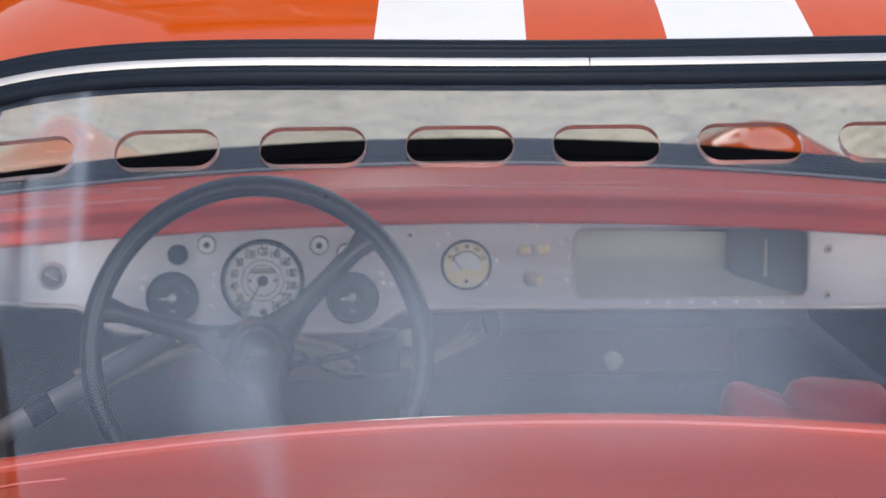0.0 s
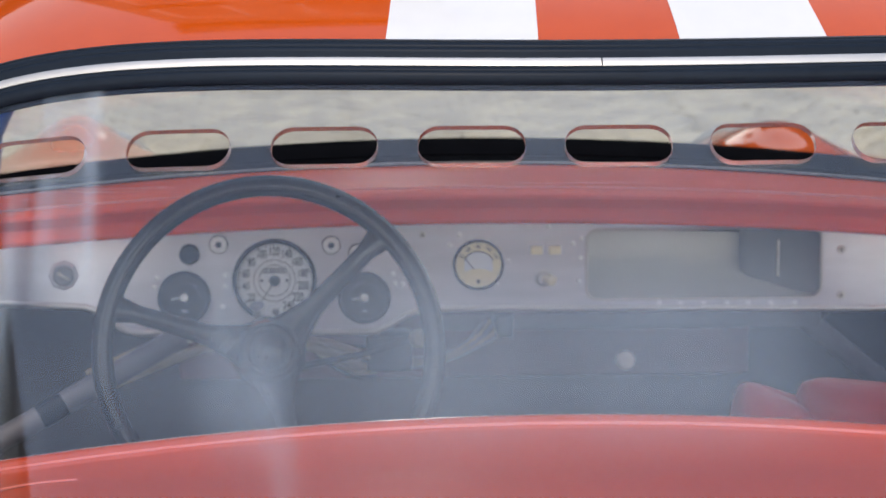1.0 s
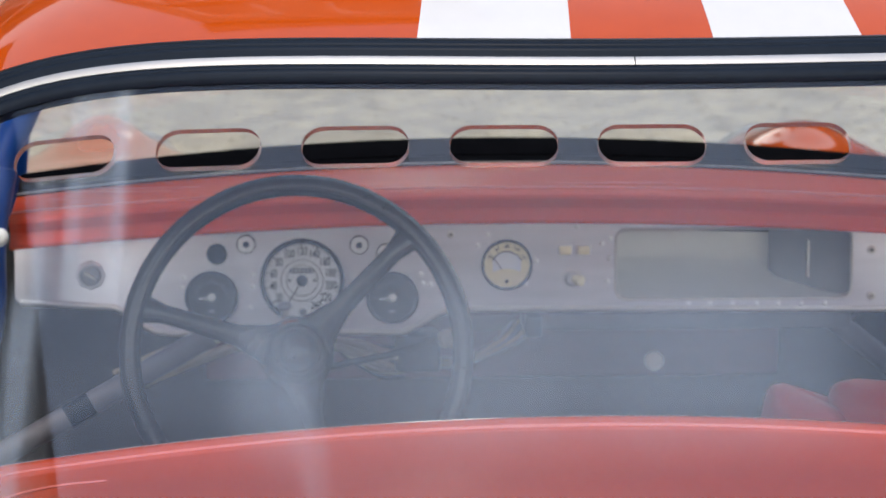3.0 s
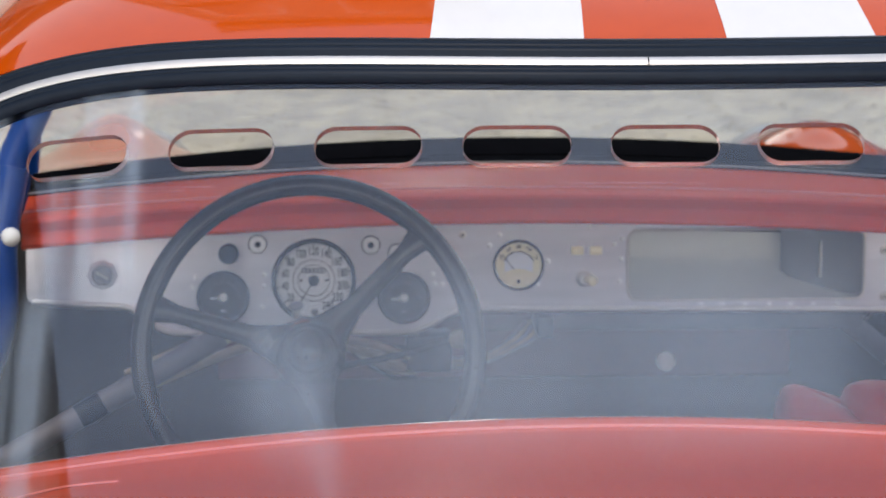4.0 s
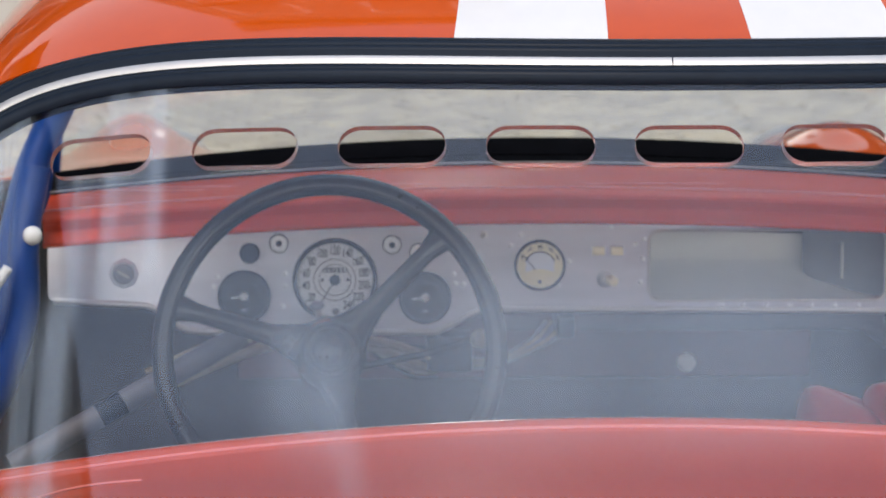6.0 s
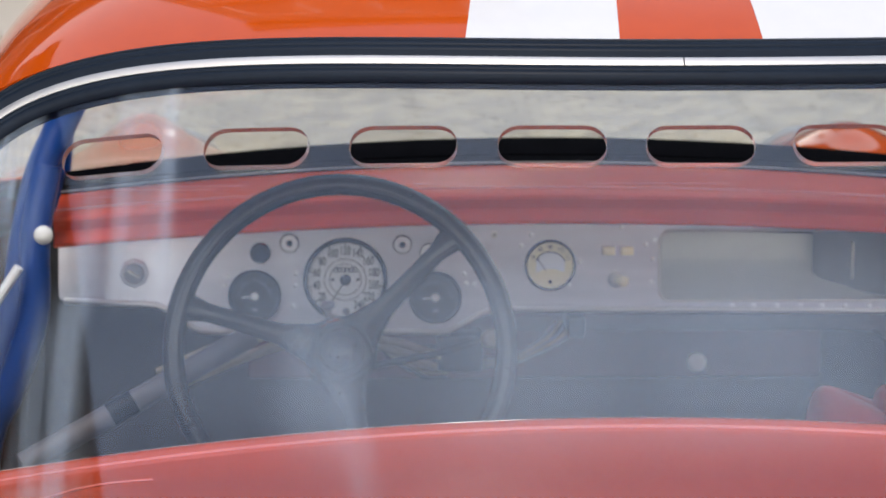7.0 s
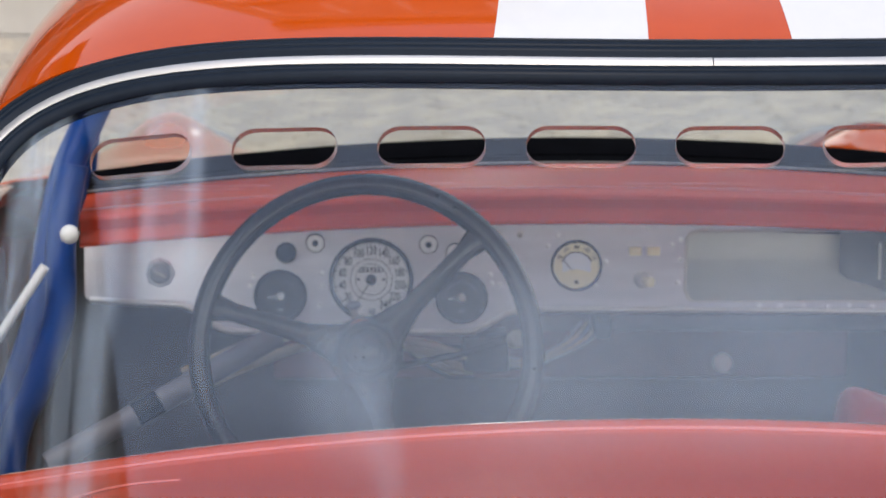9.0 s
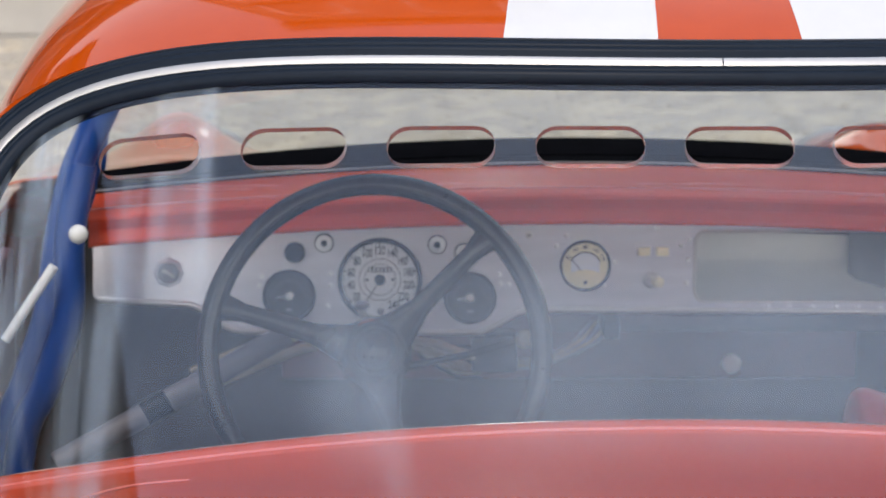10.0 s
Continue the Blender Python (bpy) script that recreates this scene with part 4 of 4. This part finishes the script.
# ---- cabin shell, outer body ----
part("firewall", block(pose(CX, 0.44, 0.56), 1.30, 0.02, 0.54), DARK, car, "dark firewall")
part("firewall_panel", block(pose(0.01, 0.424, 0.685), 0.76, 0.012, 0.145, 0.004), DULLRED, car, "dull red painted upper firewall")
part("floor_pan", block(pose(CX, -0.45, 0.29), 1.40, 3.10, 0.03), DULLRED, car)
for s in (-1, 1):
    d = group("door", car, "orange door with a dull red inner panel")
    part("inner_panel", block(pose(CX + s * 0.705, -0.32, 0.58), 0.02, 0.98, 0.52, 0.008), DULLRED, d)
    part("outer_skin", block(pose(CX + s * 0.742, -0.32, 0.585), 0.025, 0.98, 0.56, 0.010), ORANGE, d)
    part("windscreen_pillar", tube(spline([(CX + s * 0.60, 0.13, 0.90), (CX + s * 0.585, 0.07, 1.0), (CX + s * 0.54, -0.08, 1.19), (CX + s * 0.50, -0.19, 1.27)], 5), 0.019, 12), BLUE, car, "dark blue inner windscreen pillar")
    # body side with wheel arches
    pts = [(-2.02, 0.42), (-2.05, 0.60), (-1.99, 0.80), (-1.70, 0.865), (-1.30, 0.885), (-0.82, 0.885), (-0.815, 0.28)]
    pts += [(-1.35 + 0.33 * math.cos(radians(a)), 0.30 + 0.33 * math.sin(radians(a))) for a in range(0, 181, 12)] + [(-1.95, 0.30)]
    M2 = Matrix(((0, 0, s, CX + s * 0.755), (1, 0, 0, 0), (0, 1, 0, 0), (0, 0, 0, 1)))
    part("rear_wing", plate(pts, M2, 0.03), ORANGE, car, smooth=20)
    pts = [(0.175, 0.28), (0.175, 0.865), (0.50, 0.845), (1.0, 0.80), (1.45, 0.745), (1.70, 0.66), (1.74, 0.45), (1.68, 0.30)]
    pts += [(1.02 + 0.33 * math.cos(radians(a)), 0.30 + 0.33 * math.sin(radians(a))) for a in range(0, 181, 12)]
    part("front_wing", plate(pts, M2, 0.03), ORANGE, car, smooth=20)
    part("sill", block(pose(CX + s * 0.735, -0.32, 0.285), 0.05, 0.98, 0.06, 0.012), ORANGE, car)
    part("quarter_top", shell([[Vector((CX + s * (0.575 + 0.165 * u), -1.62 + 0.82 * v, 0.90 - 0.02 * u * u)) for u in (0, 0.4, 0.75, 1.0)] for v in np.linspace(0, 1, 9)], 0.003), ORANGE, car)
    for y in (-1.35, 1.02):
        wh = group("wheel", car, "road wheel with a dark tyre and steel rim")
        w = pose(CX + s * 0.66, y, 0.29, 0, 90 * s, 0)
        part("tyre", lathe([(0.19, -0.075), (0.27, -0.08), (0.288, -0.06), (0.29, 0), (0.288, 0.06), (0.27, 0.08), (0.19, 0.075)], w, 48), TYRE, wh)
        part("wheel_rim", lathe([(0.192, 0.03), (0.192, 0.080), (0.18, 0.083), (0.16, 0.055), (0.06, 0.045), (0.05, 0.060), (0.02, 0.066)], w, 40), ALU, wh)

# rear deck and tail
rows = []
for k in range(15):
    v = k / 14
    rows.append([Vector((CX + x, -1.455 - 0.57 * v + 0.11 * (x / 0.6) ** 2 * (1 - v), 0.915 - 0.10 * v ** 1.8 - 0.03 * (x / 0.72) ** 2)) for x in np.linspace(-0.73, 0.73, 31)])
part("engine_lid", shell(rows, 0.004), ORANGE, car, "glossy orange engine lid")
part("tail_panel", shell([[Vector((CX + x, -2.03 - 0.03 * math.sin(math.pi * v) + 0.05 * (x / 0.73) ** 2, 0.815 - 0.03 * (x / 0.72) ** 2 - 0.42 * v)) for x in np.linspace(-0.73, 0.73, 21)] for v in np.linspace(0, 1, 9)], 0.004), ORANGE, car)


# bonnet between two crested front wings
def bonnet_z(x, y):
    t = (y - 0.25) / 1.45
    base = 0.925 - 0.205 * t - 0.02 * (x / 0.72) ** 2 - 0.10 * max(t - 0.72, 0) ** 2 / 0.08
    start, run, high, wide = (0.82, 0.52, 0.080, 0.088) if x < 0 else (1.06, 0.20, 0.062, 0.100)
    crest = high * math.exp(-((abs(x) - 0.572) / wide) ** 2) * (0.08 + 0.92 * fold(min(max((y - start) / run, 0), 1))) * (1 - 0.6 * fold(min(max((y - 1.42) / 0.3, 0), 1)))
    return base + crest - 0.25 * max(abs(x) - 0.69, 0)


rows = [[Vector((CX - 0.01 + x, y, bonnet_z(x, y))) for x in np.linspace(-0.74, 0.74, 81)] for y in np.linspace(0.26, 1.70, 120)]
part("bonnet", shell(rows, 0.003), ORANGE, car, "glossy orange bonnet with crested wings")
part("nose_panel", shell([[Vector((CX + x, 1.70 + 0.03 * math.sin(math.pi * v) - 0.06 * (x / 0.74) ** 2, bonnet_z(x, 1.70) * (1 - v) + 0.30 * v)) for x in np.linspace(-0.74, 0.74, 31)] for v in np.linspace(0, 1, 9)], 0.003), ORANGE, car)
for s in (-1, 1):
    hl = group("headlight", car, "round headlight in a chrome ring")
    m = pose(CX + s * 0.56, 1.69, 0.66) @ pose(0, 0, 0, -90, 0, 0)
    part("ring", lathe([(0.095, -0.02), (0.098, 0.02), (0.092, 0.032), (0.084, 0.034), (0.082, 0.026)], m, 36), CHROME, hl)
    part("lens", lathe([(0.083, 0.0), (0.083, 0.026), (0.06, 0.040), (0.03, 0.046), (0.01, 0.048)], m, 36), DIALWHITE, hl)

# windscreen
rows = []
for k in range(9):
    v = k / 8
    rows.append([Vector((CX + x * (1 - 0.14 * v), 0.232 - 0.43 * v - 0.14 * (x / 0.53) ** 2 * (1 - 0.35 * v) + 0.0, 0.955 + 0.31 * v - 0.013 * (x / 0.53) ** 2)) for x in np.linspace(-0.575, 0.575, 25)])
screen = part("windscreen", shell(rows, 0.005), GLASS, car, "clear laminated windscreen", smooth=60)
screen.visible_shadow = False


# ---- town houses round the square ----
STUCCO = surface("grey_plaster", (0.20, 0.19, 0.17), (0.27, 0.255, 0.23), (0.8, 0.95), grain=6, bump=0.3, depth=0.01)
PALE = surface("brown_plaster", (0.13, 0.115, 0.095), (0.19, 0.17, 0.14), (0.8, 0.95), grain=6, bump=0.3, depth=0.01)
LIMESTONE = surface("pale_limestone", (0.60, 0.57, 0.52), (0.70, 0.67, 0.61), (0.7, 0.85), grain=8, bump=0.3, depth=0.006)
TILES = surface("roof_tiles", (0.10, 0.045, 0.03), (0.17, 0.075, 0.05), (0.8, 0.9), grain=4)


def town_house(label, m, wide, deep, high, floors, bays, mat, base=0.9, base_mat=GREYPAINT):
    """A house in its own frame: its front along local x, facing local -y, its back along +y."""
    ob = tagged(new("house"), label, "building")
    ob.matrix_basis = m
    part("wall", block(pose(0, deep / 2 + 0.2, high / 2), wide, deep, high), mat, ob)
    part("plinth", block(pose(0, 0.16, base / 2), wide, 0.12, base, 0.02), base_mat, ob)
    part("cornice", block(pose(0, 0.05, high - 0.25), wide + 0.4, 0.5, 0.5, 0.08), mat, ob)
    ridge = [(-0.3, high), (deep / 2 + 0.2, high + 0.55 * deep), (deep + 0.6, high)]
    part("roof", plate(ridge, Matrix(((0, 0, 1, wide / 2 + 0.2), (1, 0, 0, 0), (0, 1, 0, 0), (0, 0, 0, 1))), wide + 0.4), TILES, ob, smooth=0)
    for f in range(floors):
        for k in range(bays):
            x, z = -wide / 2 + wide * (k + 0.5) / bays, base + 1.3 + (high - base - 1.7) / floors * f
            w = group("window", ob)
            part("window_frame", plate(rounded(-0.62, -0.95, 0.62, 0.95, 0.02, 1), Matrix(((1, 0, 0, x), (0, 0, -1, 0.14), (0, 1, 0, z), (0, 0, 0, 1))), 0.08, [rounded(-0.52, -0.85, 0.52, 0.85, 0.02, 1)[::-1]]), WHITE, w, smooth=0)
            part("pane", block(pose(x, 0.185, z), 1.04, 0.012, 1.7), DIALBLACK, w)
            part("sill", block(pose(x, 0.10, z - 1.0), 1.4, 0.22, 0.07, 0.01), mat, w)
    return ob


town_house("tall grey plastered town house on a pale limestone ground floor", pose(-2.05, 9.6, 0), 4.3, 6.0, 17.8, 5, 2, STUCCO, 3.4, LIMESTONE)
# unseen house, added to keep bright sky out of the paint's reflections
town_house("unseen low brown plastered house closing the gap beside the tall one", pose(-6.3, 10.4, 0), 4.0, 5.0, 8.6, 3, 2, PALE)
town_house("low brown plastered house across the square", pose(4.9, 11.0, 0), 8.0, 5.0, 5.6, 2, 4, PALE)
town_house("brown plastered town house along the side of the square", pose(-7.4, 1.0, 0, 0, 0, 90), 18.0, 6.0, 11.6, 4, 8, PALE)
town_house("grey plastered town house along the far side of the square", pose(7.6, -3.5, 0, 0, 0, -90), 9.0, 6.0, 13.5, 4, 4, STUCCO)

# ---- cobbles laid in arcs ----
random.seed(11)
LANE, ARC_R, STEP = 1.28, 0.905, 0.104
stones = []
for lane in range(-6, 6):
    xc = lane * LANE + 0.62
    for k in range(-115, 40):
        y0 = 5.3 - ARC_R + STEP * k * 1.03
        for j in range(-7, 7):
            a = (j + 0.5 + (0.25 if k % 2 else -0.25)) * STEP / ARC_R
            x, y = xc + ARC_R * math.sin(a), y0 + ARC_R * math.cos(a)
            if abs(x - xc) < LANE / 2 - 0.03 and -6.4 < y < 9.6 and -7.2 < x < 7.4:
                stones.append((x + random.uniform(-0.006, 0.006), y + random.uniform(-0.006, 0.006), -a + random.uniform(-0.12, 0.12), random.uniform(0.90, 1.03), random.uniform(0.90, 1.03), random.uniform(-0.004, 0.003)))


def stone_shape(seed):
    r = random.Random(seed)
    base = [(-1, -1), (1, -1), (1, 1), (-1, 1)]
    low = [Vector((0.047 * x + r.uniform(-0.006, 0.006), 0.047 * y + r.uniform(-0.006, 0.006), -0.02)) for x, y in base]
    mid = [Vector((p.x * 0.98, p.y * 0.98, 0.008)) for p in low]
    top = [Vector((p.x * 0.76, p.y * 0.76, 0.0145 + r.uniform(-0.002, 0.002))) for p in low]
    faces = [(i, (i + 1) % 4, 4 + (i + 1) % 4, 4 + i) for i in range(4)] + [(4 + i, 4 + (i + 1) % 4, 8 + (i + 1) % 4, 8 + i) for i in range(4)] + [(8, 9, 10, 11)]
    return low + mid + top, faces


COBBLE = surface("granite_sett", (0.41, 0.375, 0.32), (0.56, 0.515, 0.445), (0.7, 0.9), grain=30, bump=0.3, depth=0.004)
ct = COBBLE.node_tree
cb = ct.nodes["Principled BSDF"]
info = ct.nodes.new("ShaderNodeObjectInfo")
geo = ct.nodes.new("ShaderNodeNewGeometry")
both = add(ct, "ShaderNodeMath")
both.operation = 'ADD'
ct.links.new(info.outputs["Random"], both.inputs[0])
ct.links.new(geo.outputs["Random Per Island"], both.inputs[1])
wrap = add(ct, "ShaderNodeMath")
wrap.operation = 'FRACT'
ct.links.new(both.outputs[0], wrap.inputs[0])
tone = ramp(ct, wrap.outputs[0], [(0.0, (0.84, 0.83, 0.81)), (0.5, (1.0, 0.99, 0.95)), (1.0, (1.18, 1.14, 1.03))])
mul = ct.nodes.new("ShaderNodeMix")
mul.data_type, mul.blend_type = 'RGBA', 'MULTIPLY'
mul.inputs[0].default_value = 1.0
old = cb.inputs["Base Color"].links[0].from_socket
ct.links.new(old, mul.inputs[6])
ct.links.new(tone, mul.inputs[7])
ct.links.new(mul.outputs[2], cb.inputs["Base Color"])

shapes = []
for s in range(8):
    pts, faces = stone_shape(s)
    me = bpy.data.meshes.new("cobble")
    me.from_pydata(pts, [], faces)
    me.materials.append(COBBLE)
    me.shade_smooth()
    me.set_sharp_from_angle(angle=radians(50))
    shapes.append(me)
near, rest = [], []
for st_ in sorted(stones, key=lambda q: abs(q[0]) * 0.35 + abs(q[1] - 6.95)):
    (near if len(near) < 300 else rest).append(st_)
for x, y, a, sx, sy, z in near:
    ob = new("cobble", shapes[random.randrange(8)])
    ob.parent = ground
    ob.matrix_basis = Matrix.LocRotScale((x, y, z), Euler((0, 0, a)), (sx, sy, 1))
vs, fs = [], []
for x, y, a, sx, sy, z in rest:
    pts, faces = stone_shape(random.randrange(40))
    m = Matrix.LocRotScale((x, y, z), Euler((0, 0, a)), (sx, sy, 1))
    k = len(vs)
    vs += [m @ p for p in pts]
    fs += [tuple(k + i for i in f) for f in faces]
me = bpy.data.meshes.new("cobbles")
me.from_pydata(vs, [], fs)
me.materials.append(COBBLE)
far = new("cobbles", me)
far.parent = ground
tagged(far, "grey granite cobbles laid in arcs", kind="stuff")
